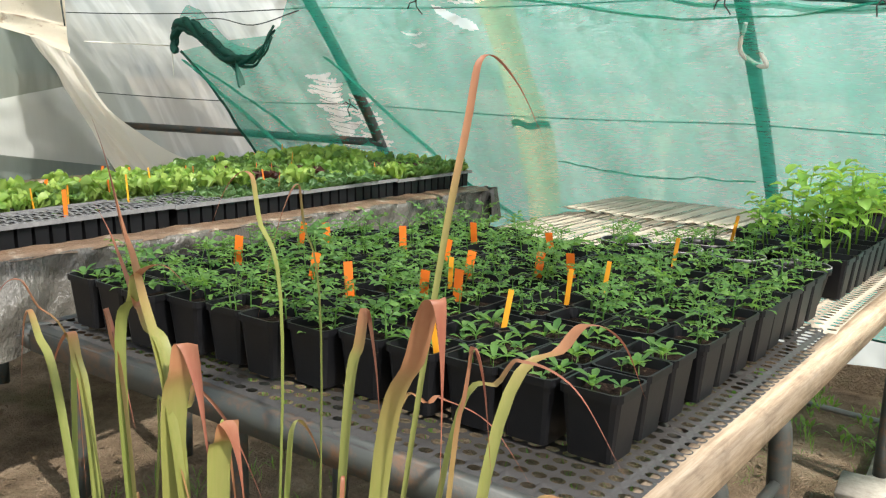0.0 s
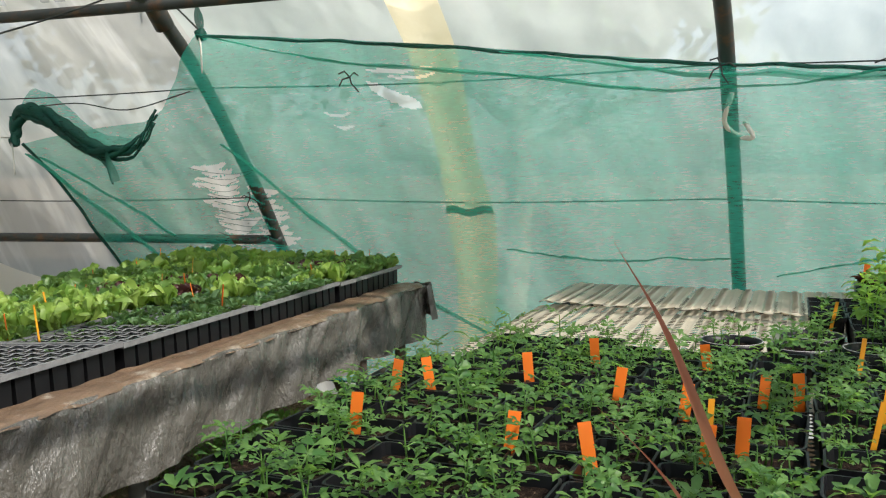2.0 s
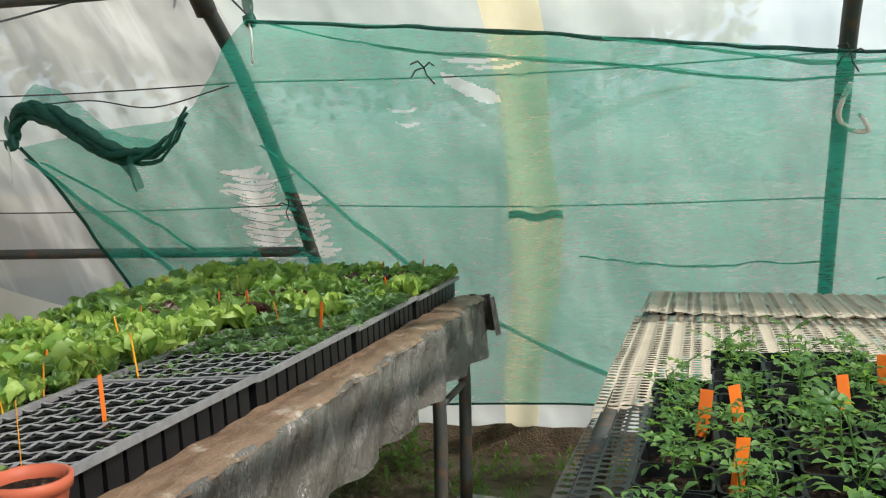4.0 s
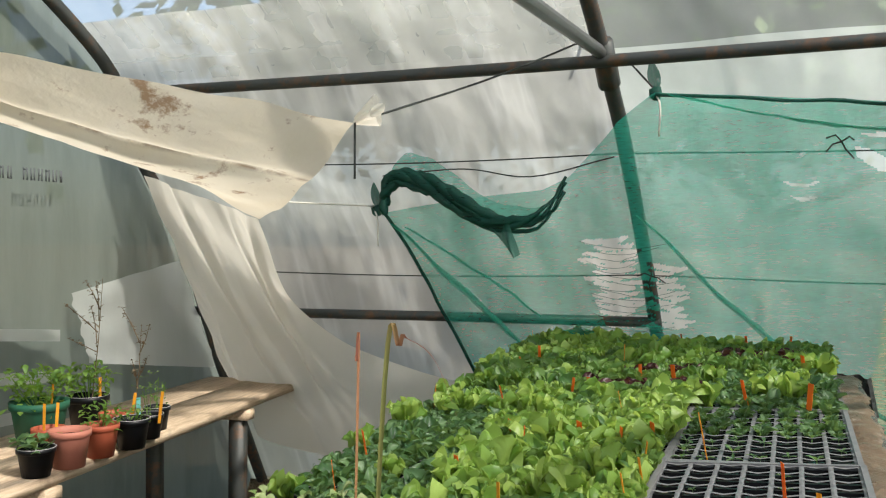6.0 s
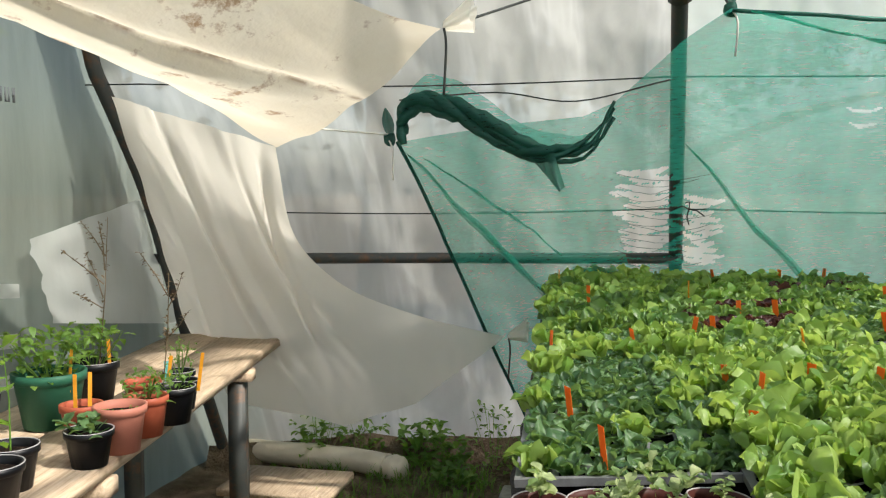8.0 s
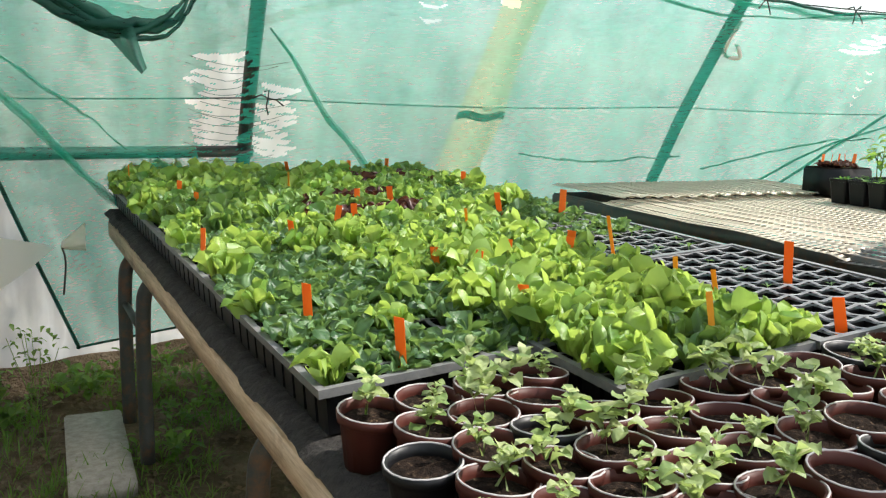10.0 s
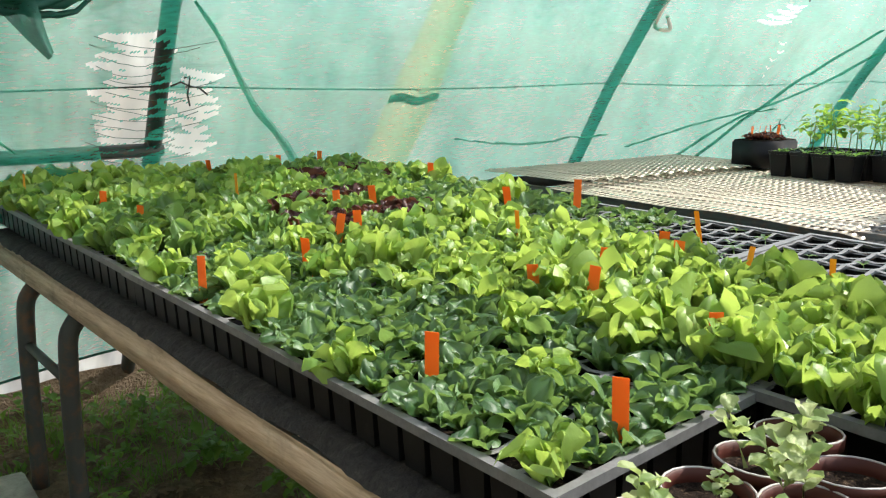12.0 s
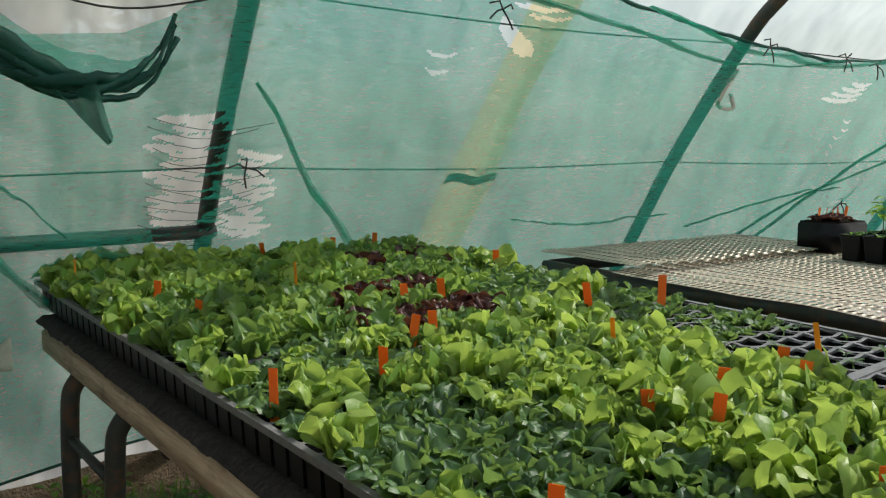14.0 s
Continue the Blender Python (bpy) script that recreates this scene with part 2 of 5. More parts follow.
    leaf("brassica_leaf", (0.024, 0.070, 0.026), (0.16, 0.27, 0.105), (0.36, 0.57, 0.13), 0.30, 0.38)
    leaf("tomato_leaf", (0.042, 0.12, 0.03), (0.17, 0.31, 0.075), (0.30, 0.55, 0.09))
    leaf("bean_leaf", (0.10, 0.24, 0.03), (0.27, 0.45, 0.08), (0.42, 0.68, 0.08))
    leaf("variegated_leaf", (0.14, 0.24, 0.07), (0.56, 0.60, 0.30), (0.50, 0.62, 0.20))
    leaf("weed_leaf", (0.055, 0.13, 0.025), (0.20, 0.33, 0.07), (0.34, 0.56, 0.07))
    leaf("tree_leaf", (0.045, 0.11, 0.02), (0.15, 0.25, 0.05), (0.24, 0.42, 0.05))
    leaf("dry_leaf", (0.12, 0.085, 0.05), (0.30, 0.22, 0.13), (0.3, 0.2, 0.1), 0.25, 0.7)
    k = Mat("stem")
    k.base(k.mix(k.island(), (0.10, 0.17, 0.05), (0.16, 0.12, 0.07)), 0.55)
    k.passing((0.3, 0.4, 0.1), 0.2)
    M["stem"] = k.m

    k = Mat("lemongrass_blade")
    uvn = k.n.new("ShaderNodeAttribute")
    uvn.attribute_name = "along"
    f = uvn.outputs["Fac"]
    col = k.ramp(f, [(0.15, (0.13, 0.20, 0.03)), (0.45, (0.24, 0.26, 0.06)), (0.60, (0.36, 0.15, 0.07)), (0.95, (0.30, 0.08, 0.055))])
    fib = k.noise(30, 4, 0.6, (12, 12, 0.6))
    col = k.mix(k.maths("MULTIPLY", fib, 0.3), col, (0.45, 0.32, 0.17))
    k.base(col, 0.5)
    k.passing(col, 0.35)
    M["blade"] = k.m

    k = Mat("cord")
    k.base((0.03, 0.035, 0.03), 0.8)
    M["cord"] = k.m
    k = Mat("pale_cord")
    k.base((0.7, 0.68, 0.6), 0.8)
    M["pale_cord"] = k.m
    # light grey for the ring along the pots' top edge
    k = Mat("worn_rim")
    k.base(k.mix(k.noise(40, 3), (0.50, 0.48, 0.47), (0.20, 0.18, 0.18)), 0.45)
    M["rim"] = k.m
    k = Mat("ink")
    k.base((0.10, 0.11, 0.11), 0.6)
    M["ink"] = k.m
    k = Mat("white_base").world_coords()
    k.base(k.mix(k.noise(5, 6, 0.7), (0.78, 0.74, 0.68), (0.52, 0.44, 0.36)), 0.6)
    M["white_base"] = k.m
    return M


M = make_materials()
R = random.Random(7)


# ---------------------------------------------------------------- small mesh tools
def mesh_of(bm, name, material, smooth=True):
    me = bpy.data.meshes.new(name)
    bm.to_mesh(me)
    bm.free()
    me.materials.append(M[material])
    if smooth:
        me.shade_smooth()
    return me


def part(name, bm, material, parent=None, label="", smooth=True):
    ob = new(name, mesh_of(bm, name, material, smooth) if isinstance(bm, bmesh.types.BMesh) else bm)
    if parent:
        ob.parent = parent
    return tagged(ob, label)


def thing(name, m, label, category, group="", kind=""):
    ob = new(name)
    ob.empty_display_size = 0.05
    ob.matrix_basis = m
    return tagged(ob, label, category, group, kind)


def box(bm, x0, x1, y0, y1, z0, z1, bevel=0.0):
    r = bmesh.ops.create_cube(bm, size=1.0, matrix=Matrix.LocRotScale(((x0 + x1) / 2, (y0 + y1) / 2, (z0 + z1) / 2), None, (x1 - x0, y1 - y0, z1 - z0)))
    if bevel:
        es = {e for v in r["verts"] for e in v.link_edges}
        bmesh.ops.bevel(bm, geom=list(es), offset=bevel, segments=2, affect="EDGES")
    return bm


def boxed(*a):
    return box(bmesh.new(), *a)


def tube(bm, pts, r, sides=8, closed=True):
    """A round bar along pts; r is one radius or one for each point."""
    pts = [Vector(p) for p in pts]
    rs = r if isinstance(r, (list, tuple)) else [r] * len(pts)
    rings, side = [], None
    for i, p in enumerate(pts):
        d = (pts[min(i + 1, len(pts) - 1)] - pts[max(i - 1, 0)]).normalized()
        if side is None:
            side = d.orthogonal().normalized()
        side = (side - d * side.dot(d)).normalized()
        up = d.cross(side)
        rings.append([bm.verts.new(p + rs[i] * (math.cos(a) * side + math.sin(a) * up)) for a in [math.tau * k / sides for k in range(sides)]])
    for a, b in zip(rings, rings[1:]):
        for k in range(sides):
            bm.faces.new((a[k], a[(k + 1) % sides], b[(k + 1) % sides], b[k]))
    if closed:
        bm.faces.new(rings[0][::-1])
        bm.faces.new(rings[-1])
    return bm


def smooth_line(pts, n):
    """Catmull-Rom through pts, n points a stretch."""
    P = [Vector(p) for p in pts]
    P = [2 * P[0] - P[1]] + P + [2 * P[-1] - P[-2]]
    out = []
    for i in range(1, len(P) - 2):
        a, b, c, d = P[i - 1:i + 3]
        for k in range(n):
            t = k / n
            out.append(0.5 * (2 * b + (c - a) * t + (2 * a - 5 * b + 4 * c - d) * t * t + (3 * b - a - 3 * c + d) * t ** 3))
    return out + [P[-2]]


def sheet(f, nu, nv, keep=None):
    """A surface from f(s, t), s and t from 0 to 1."""
    bm = bmesh.new()
    g = [[bm.verts.new(f(i / nu, j / nv)) for j in range(nv + 1)] for i in range(nu + 1)]
    for i in range(nu):
        for j in range(nv):
            if keep is None or keep((i + 0.5) / nu, (j + 0.5) / nv):
                bm.faces.new((g[i][j], g[i + 1][j], g[i + 1][j + 1], g[i][j + 1]))
    loose = [v for v in bm.verts if not v.link_faces]
    for v in loose:
        bm.verts.remove(v)
    return bm


def lerp(a, b, t):
    return Vector(a) * (1 - t) + Vector(b) * t


def table(pairs, x):
    """Straight lines through the pairs (x, y)."""
    for (a, b), (c, d) in zip(pairs, pairs[1:]):
        if x <= c:
            return b + (d - b) * max(0.0, (x - a) / (c - a))
    return pairs[-1][1]


# ---------------------------------------------------------------- the tunnel
PROFILE = smooth_line([(0, 4.78, -0.05), (0, 4.42, 0.5), (0, 4.06, 1.05), (0, 3.88, 1.32), (0, 3.52, 1.78), (0, 3.28, 2.02), (0, 2.85, 2.36), (0, 2.2, 2.70), (0, 1.3, 2.95), (0, 0.3, 3.04)], 6)
PROFILE = PROFILE + [Vector((0, 0.6 - p.y, p.z)) for p in reversed(PROFILE[:-1])]
SIDE = sorted((p.z, p.y) for p in PROFILE[:40])


def bend(x, z):
    """How far the tunnel's side strays from straight along x."""
    fade = 1.0 if z < 1.9 else max(0.0, 1 - (z - 1.9) / 0.8)
    if x > -3.63:
        return fade * table([(-3.63, 0.0), (-2.6, 0.09), (-1.45, 0.17), (0.0, 0.19), (9.4, 0.2)], x)
    k = min(1.0, (-3.63 - x) / 2.2)
    return -(k ** 1.3) * table([(0.0, 0.70), (0.8, 0.58), (1.43, 0.44), (1.85, 0.40), (2.2, 0.17), (2.5, 0.13), (3.0, 0.0)], z)


def wall_y(z, x=-3.63):
    return table(SIDE, z) + bend(x, z)


WEST, EAST = -5.88, 9.3


def build_tunnel():
    n = len(PROFILE) - 1

    def film(s, t):
        k = t * n
        i = min(int(k), n - 1)
        p = lerp(PROFILE[i], PROFILE[i + 1], k - i)
        x = WEST + (EAST - WEST) * s
        out = Vector((0, p.y - 0.3, p.z)).normalized()
        w = 0.022 * noise.noise((x * 1.6 + p.z * 0.5, p.y * 0.5, 3.1)) + 0.012 * noise.noise((x * 5 + p.z * 1.5, p.z * 0.8, 8.2))
        w += 0.02 * abs(math.sin(math.pi * (x - WEST) / 2.13))
        return Vector((x, p.y + (bend(x, p.z) if p.y > 0.3 else 0.0), p.z)) + out * (0.05 + w)

    low = next(i for i, p in enumerate(PROFILE) if p.z > 2.12) / n

    def between(t0, t1):
        return lambda u, t: film(u, t0 + (t1 - t0) * t)
    # west of this hoop the side takes the film tinted as tree-shaded
    split_u = (-3.63 - WEST) / (EAST - WEST)
    tagged(part("wall_north_west", sheet(lambda u, t: film(u * split_u, low * 1.12 * t), 70, 44), "film_old"), "creased plastic film on the tunnel side, greyed for tree shade", "tunnel film", kind="structure")
    tagged(part("wall_north", sheet(lambda u, t: film(split_u + (1 - split_u) * u, low * t), 200, 40), "film_wall"), "milky translucent plastic film on the tunnel side", "tunnel film", kind="structure")
    tagged(part("ceiling", sheet(between(low, 1 - low), 180, n), "film_roof"), "clear clouded plastic film over the tunnel roof", "tunnel film", kind="structure")
    tagged(part("wall_south", sheet(between(1 - low, 1), 160, 20), "film_wall"), "milky translucent plastic film on the tunnel side", "tunnel film", kind="structure")

    def end(x, lean):
        def f(s, t):
            y = -4.13 + 8.86 * s
            top = 0.05
            for a, b in zip(PROFILE, PROFILE[1:]):
                lo, hi = min(a.y, b.y), max(a.y, b.y)
                if lo <= y <= hi:
                    top = max(top, a.z + (b.z - a.z) * ((y - a.y) / (b.y - a.y) if b.y != a.y else 0))
            z = top * t
            w = 0.035 * noise.noise((y * 1.5, z * 0.6, x)) + 0.02 * noise.noise((y * 5, z * 1.1, 2 + x))
            return Vector((x + lean * w, y, z))
        return sheet(f, 110, 30)

    tagged(part("wall_west", end(WEST - 0.06, 1), "film_end"), "translucent plastic film closing the tunnel end, darkened for trees behind", "tunnel film", kind="structure")
    tagged(part("wall_east", end(EAST, 1), "film_wall"), "milky plastic film closing the far tunnel end", "tunnel film", kind="structure")
    for x in (-5.82, -3.63, -1.415, 0.64, 2.75, 4.9, 7.0, 9.2):
        ob = part("hoop", tube(bmesh.new(), [(x, p.y - 0.01 + (bend(x, p.z) if p.y > 0.3 else 0.0), p.z) for p in PROFILE], 0.03, 10), "steel")
        tagged(ob, "dark steel hoop of the polytunnel", "tunnel frame", "tunnel hoops", "structure")
    for y, z in ((3.13, 2.10), (-2.53, 2.10)):
        ob = part("purlin", tube(bmesh.new(), [(x, y + (bend(x, z) if y > 0 else 0), z) for x in (WEST, -5.2, -4.6, -4.1, -3.63, -1.45, 0.62, EAST)], 0.024, 8), "steel")
        tagged(ob, "dark steel purlin pipe joining the hoops", "tunnel frame", kind="structure")
    ob = part("rail", tube(bmesh.new(), [(WEST, wall_y(1.08, WEST) - 0.02, 1.08), (-4.7, wall_y(1.08, -4.7) - 0.02, 1.08), (-3.6, wall_y(1.08) - 0.02, 1.08)], 0.024, 8), "steel")
    tagged(ob, "dark steel pipe between two hoops", "tunnel frame", kind="structure")
    for y in (2.25, 0.3, -1.6):
        top = 2.6 if y > 2 else 2.9
        ob = part("end_post", tube(bmesh.new(), [(WEST + 0.03, y, 0), (WEST + 0.03, y + 0.06, top)], 0.024, 8), "steel")
        tagged(ob, "dark steel upright at the tunnel end", "tunnel frame", kind="structure")
    # wires along the wall
    for z in (1.30, 1.80):
        bm = bmesh.new()
        pts = []
        for i in range(60):
            x = WEST + i * 0.22
            sag = 0.02 * abs(math.sin(math.pi * (x + 3.63) / 2.13))
            pts.append((x, wall_y(z, x) - 0.02, z - sag))
        ob = part("wire", tube(bm, pts, 0.003, 5), "cord")
        tagged(ob, "thin dark wire strung along the hoops", "wire", kind="structure")

    def board(s, t):
        x = WEST + (EAST - WEST) * s
        return Vector((x, 4.60 + bend(x, 0.1) + 0.06 * t + 0.03 * noise.noise((x * 2, 0, 5)), -0.02 + (0.14 + 0.05 * noise.noise((x * 3, 1, 2))) * t))
    ob = part("baseboard", sheet(board, 160, 3), "earth")
    tagged(ob, "dark ridge of earth along the foot of the film", "earth bank", kind="structure")


def build_ground():
    def f(s, t):
        x, y = -7.0 + 17 * s, -5 + 11 * t
        z = 0.025 * noise.noise((x * 0.9, y * 0.9, 0)) + 0.015 * noise.noise((x * 4, y * 4, 1)) - 0.01
        return Vector((x, y, z))
    bm = sheet(f, 170, 110)
    for e in [e for e in bm.edges if e.is_boundary]:
        a, b = e.verts
        c = Vector((1.5, 0.5, 0))
        va = bm.verts.new(c + (a.co - c) * 60)
        vb = bm.verts.new(c + (b.co - c) * 60)
        va.co.z = vb.co.z = -0.2
        bm.faces.new((a, b, vb, va))
    bmesh.ops.remove_doubles(bm, verts=bm.verts, dist=1e-4)
    bmesh.ops.recalc_face_normals(bm, faces=bm.faces)
    tagged(part("ground", bm, "earth"), "bare brown earth with weeds", "ground", kind="structure")


build_tunnel()
build_ground()


# ---------------------------------------------------------------- shade net
NET_TOP = [(-4.72, 1.57), (-4.3, 1.63), (-3.98, 1.66), (-3.86, 1.71), (-3.62, 1.90), (-3.46, 1.99), (-2.4, 1.90), (-1.45, 1.80), (-0.85, 1.76), (0.6, 1.84), (2.75, 1.8), (5.0, 1.85)]
NET_LOW = [(-4.32, 0.20), (-3.5, 0.25), (-2.4, 0.30), (-1.4, 0.32), (0.0, 0.27), (2.75, 0.3), (5.0, 0.3)]


def net_point(s, t, lift=0.0):
    xa = -4.72 + 9.7 * s
    xb = -4.32 + 9.3 * s
    zt, zb = table(NET_TOP, xa), table(NET_LOW, xb)
    z = zb + (zt - zb) * t
    x = xb + (xa - xb) * t
    off = 0.10 + 0.05 * noise.noise((x * 1.3 + z, z * 0.9, 4)) + 0.02 * noise.noise((x * 4 + z * 3, z * 2, 9))
    crumple = min(1.0, max(0.0, (x + 1.3) / 0.8))
    off += crumple * (0.060 * math.sin(7.5 * x - 9 * z + 2 * noise.noise((x, z, 3))) * math.sin(math.pi * t) + 0.02 * noise.noise((x * 7 - z * 5, z * 3, 12)))
    off += 0.012 * noise.noise((x * 2 + z * 9, x * 0.7 - z * 2, 21))
    return Vector((x, wall_y(z, x) - off + lift, z))


TEARS = []
for k in range(15):
    TEARS.append((-3.745 + 0.02 * math.sin(k * 2.1), 1.085 + 0.0265 * k, 0.135 * (0.82 + 0.22 * math.sin(k * 1.7 + 1)), 0.0132, 0.08))
for k in range(11):
    TEARS.append((-3.535 + 0.015 * math.sin(k * 2.7), 1.085 + 0.026 * k, 0.095 * (0.75 + 0.3 * math.sin(k * 1.3)), 0.0128, -0.12))
for k in range(4):
    TEARS.append((-0.62 + 0.03 * k, 1.60 + 0.024 * k, 0.14 - 0.02 * k, 0.010, 0.0))
for k in range(5):
    TEARS.append((-0.50 + 0.01 * math.sin(k * 2), 1.50 - 0.04 * k, 0.022, 0.0045, 0.0))
TEARS += [(-2.70, 1.735, 0.10, 0.028, -0.45), (-2.98, 1.67, 0.06, 0.006, 0.0), (-2.97, 1.62, 0.05, 0.006, 0.0), (-2.64, 1.83, 0.14, 0.007, 0.0), (-2.60, 1.805, 0.10, 0.006, 0.0)]


def build_net():
    def whole(s, t):
        x = -4.72 + 9.7 * s
        if not (-3.98 < x < -2.3 or -0.9 < x < -0.25):
            return True
        p = net_point(s, t)
        for cx, cz, w, h, slope in TEARS:
            dx = (p.x - cx) / w
            if abs(dx) < 1:
                dz = p.z - cz - slope * (p.x - cx) + 0.012 * (1 - dx * dx) + 0.005 * noise.noise((p.x * 30, cz * 50, 1))
                if abs(dz) < h * (1 - dx * dx) ** 0.35 * (1 + 0.25 * noise.noise((p.x * 40, cz * 70, 7))):
                    return False
        return True
    ob = part("shade_net", sheet(net_point, 1000, 300, whole), "shade_net")
    tagged(ob, "torn green shade net tied along the tunnel wall", "shade net")
    # loose threads across the large tear
    bm = bmesh.new()
    for i in range(15):
        z = 1.075 + 0.0265 * i + R.uniform(-0.008, 0.008)
        pts = []
        a, b = -3.87 + R.uniform(-0.02, 0.05), -3.60 + R.uniform(-0.04, 0.14)
        for k in range(9):
            x = a + (b - a) * k / 8
            zz = z - 0.03 * math.sin(math.pi * k / 8) + R.uniform(-0.003, 0.003)
            pts.append((x, wall_y(zz, x) - 0.11, zz))
        tube(bm, pts, 0.0013, 4)
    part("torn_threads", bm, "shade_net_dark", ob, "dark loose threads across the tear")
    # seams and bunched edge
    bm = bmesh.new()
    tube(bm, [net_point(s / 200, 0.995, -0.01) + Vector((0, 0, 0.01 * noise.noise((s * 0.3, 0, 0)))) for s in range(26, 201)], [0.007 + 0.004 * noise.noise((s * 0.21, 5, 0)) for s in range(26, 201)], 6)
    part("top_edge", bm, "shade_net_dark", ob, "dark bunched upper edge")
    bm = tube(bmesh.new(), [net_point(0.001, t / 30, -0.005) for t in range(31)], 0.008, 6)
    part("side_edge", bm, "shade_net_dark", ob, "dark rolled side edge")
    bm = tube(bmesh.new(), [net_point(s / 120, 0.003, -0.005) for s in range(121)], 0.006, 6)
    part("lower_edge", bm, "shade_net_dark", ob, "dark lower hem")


build_net()



def build_net_details():
    # the slack upper corner, rolled into a bundle, with its loose tail
    b = thing("net_bundle", pose(0, 0, 0), "dark green rolled-up slack of shade net on a wire", "shade net")
    line = smooth_line([(-4.66, 3.36, 1.60), (-4.67, 3.36, 1.67), (-4.59, 3.36, 1.735), (-4.48, 3.36, 1.715), (-4.36, 3.36, 1.65), (-4.20, 3.37, 1.545), (-4.05, 3.38, 1.53), (-3.93, 3.40, 1.58), (-3.86, 3.42, 1.69)], 8)
    n = len(line)
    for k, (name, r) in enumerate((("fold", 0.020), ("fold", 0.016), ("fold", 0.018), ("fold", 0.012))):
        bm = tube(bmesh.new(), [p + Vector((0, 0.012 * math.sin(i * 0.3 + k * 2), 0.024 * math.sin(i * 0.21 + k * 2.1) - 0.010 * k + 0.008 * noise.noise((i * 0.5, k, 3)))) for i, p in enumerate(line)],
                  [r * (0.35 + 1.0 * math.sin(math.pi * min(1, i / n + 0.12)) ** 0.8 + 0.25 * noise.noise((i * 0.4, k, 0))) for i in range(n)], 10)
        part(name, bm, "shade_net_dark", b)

    def tail(u, t):
        c = lerp((-4.12, 3.36, 1.50), (-4.045, 3.35, 1.37), t)
        return c + Vector(((u - 0.5) * 0.09 * (1 - 0.8 * t), 0.02 * math.sin(u * 5 + t * 3), 0.02 * u))
    part("tail", sheet(tail, 6, 8), "shade_net_dark", b, "dark green torn tail")

    def drape(u, t):
        p = line[int(u * (n - 1))]
        return Vector((p.x, p.y + 0.02, p.z + (t - 0.25) * 0.13 * math.sin(math.pi * min(1, u + 0.05)) + 0.02 * noise.noise((u * 9, t, 0))))
    part("drape", sheet(drape, 40, 4), "shade_net", b)
    for x, y, z in ((-4.73, 3.40, 1.58), (-3.46, 3.26, 1.99)):
        k = thing("net_knot", pose(x, y, z), "green knot of shade net tied with string", "knot", "net knots")
        bm = bmesh.new()
        bmesh.ops.create_icosphere(bm, subdivisions=2, radius=0.026)
        for v in bm.verts:
            v.co += v.normal * 0.010 * noise.noise(v.co * 60)
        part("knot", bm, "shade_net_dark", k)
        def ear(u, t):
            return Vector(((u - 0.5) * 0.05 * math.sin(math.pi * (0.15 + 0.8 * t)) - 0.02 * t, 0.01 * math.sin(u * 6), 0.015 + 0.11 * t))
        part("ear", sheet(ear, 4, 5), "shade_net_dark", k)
        part("string", tube(bmesh.new(), smooth_line([(0, -0.02, 0), (0.02, -0.03, -0.05), (0.015, -0.02, -0.16)], 5), 0.004, 5), "pale_cord", k, "pale tie string")
    # folds that run across the net
    for pts, w in ((((-3.60, 1.55), (-3.28, 1.19), (-2.96, 0.87), (-2.39, 0.52), (-2.05, 0.36)), 0.034), (((-4.66, 1.53), (-4.45, 1.25), (-4.2, 0.95), (-4.02, 0.80)), 0.05),
                   (((-4.60, 1.50), (-4.35, 1.32), (-4.10, 1.10)), 0.014), (((-2.2, 1.86), (-1.45, 1.76), (-0.9, 1.74), (0.5, 1.80), (2.7, 1.72)), 0.02),
                   (((-3.4, 1.97), (-2.9, 1.86), (-2.3, 1.80), (-1.5, 1.70), (-0.85, 1.75)), 0.012),
                   (((-0.67, 0.88), (-0.54, 1.0), (-0.3, 1.2), (-0.06, 1.36), (0.27, 1.57)), 0.018), (((-1.25, 0.98), (-0.95, 1.05), (-0.6, 1.12), (-0.2, 1.15)), 0.010),
                   (((-0.9, 0.86), (-0.5, 1.1), (0.1, 1.3), (0.7, 1.6)), 0.012),
                   (((-2.38, 1.07), (-2.0, 1.03), (-1.43, 1.05)), 0.010)):
        line = smooth_line([(x, 0, z) for x, z in pts], 14)

        for share in (1.0, 0.45):
            def fold(u, t):
                p = line[min(int(u * (len(line) - 1)), len(line) - 1)]
                wide = w * share * (0.10 + math.sin(math.pi * u) ** 0.7) * (1 + 0.8 * noise.noise((u * 9, w * 40, share)))
                z = p.z + (t - 0.5) * wide + 0.02 * noise.noise((u * 7, w * 90, 5)) + 0.006 * noise.noise((u * 30, t * 3, share))
                return Vector((p.x, wall_y(z, p.x) - 0.135 - 0.02 * share - 0.02 * math.sin(math.pi * t), z))
            ob = part("net_fold", sheet(fold, len(line) - 1, 6), "shade_net_doubled")
            tagged(ob, "gathered fold of green shade net", "shade net", "net folds")
    # ties on the wire
    for x, z in ((-2.84, 1.80), (-0.88, 1.76), (-0.62, 1.74), (-0.1, 1.06), (-1.42, 1.78), (-3.58, 1.30)):
        bm = bmesh.new()
        for k in range(4):
            a = k * 1.7 + x
            tube(bm, [(0, 0, 0), (0.03 * math.cos(a), -0.01, 0.03 * math.sin(a)), (0.06 * math.cos(a + 0.3), 0, 0.045 * math.sin(a) - 0.02)], 0.003, 5)
        ob = part("tie", bm, "cord")
        ob.matrix_basis = pose(x, wall_y(z, x) - 0.17, z)
        tagged(ob, "short dark string tie on the net", "string", "net ties")
    bm = tube(bmesh.new(), smooth_line([(-1.40, 3.70, 1.70), (-1.43, 3.75, 1.60), (-1.39, 3.81, 1.55), (-1.33, 3.78, 1.54), (-1.36, 3.77, 1.60)], 6), 0.010, 6)
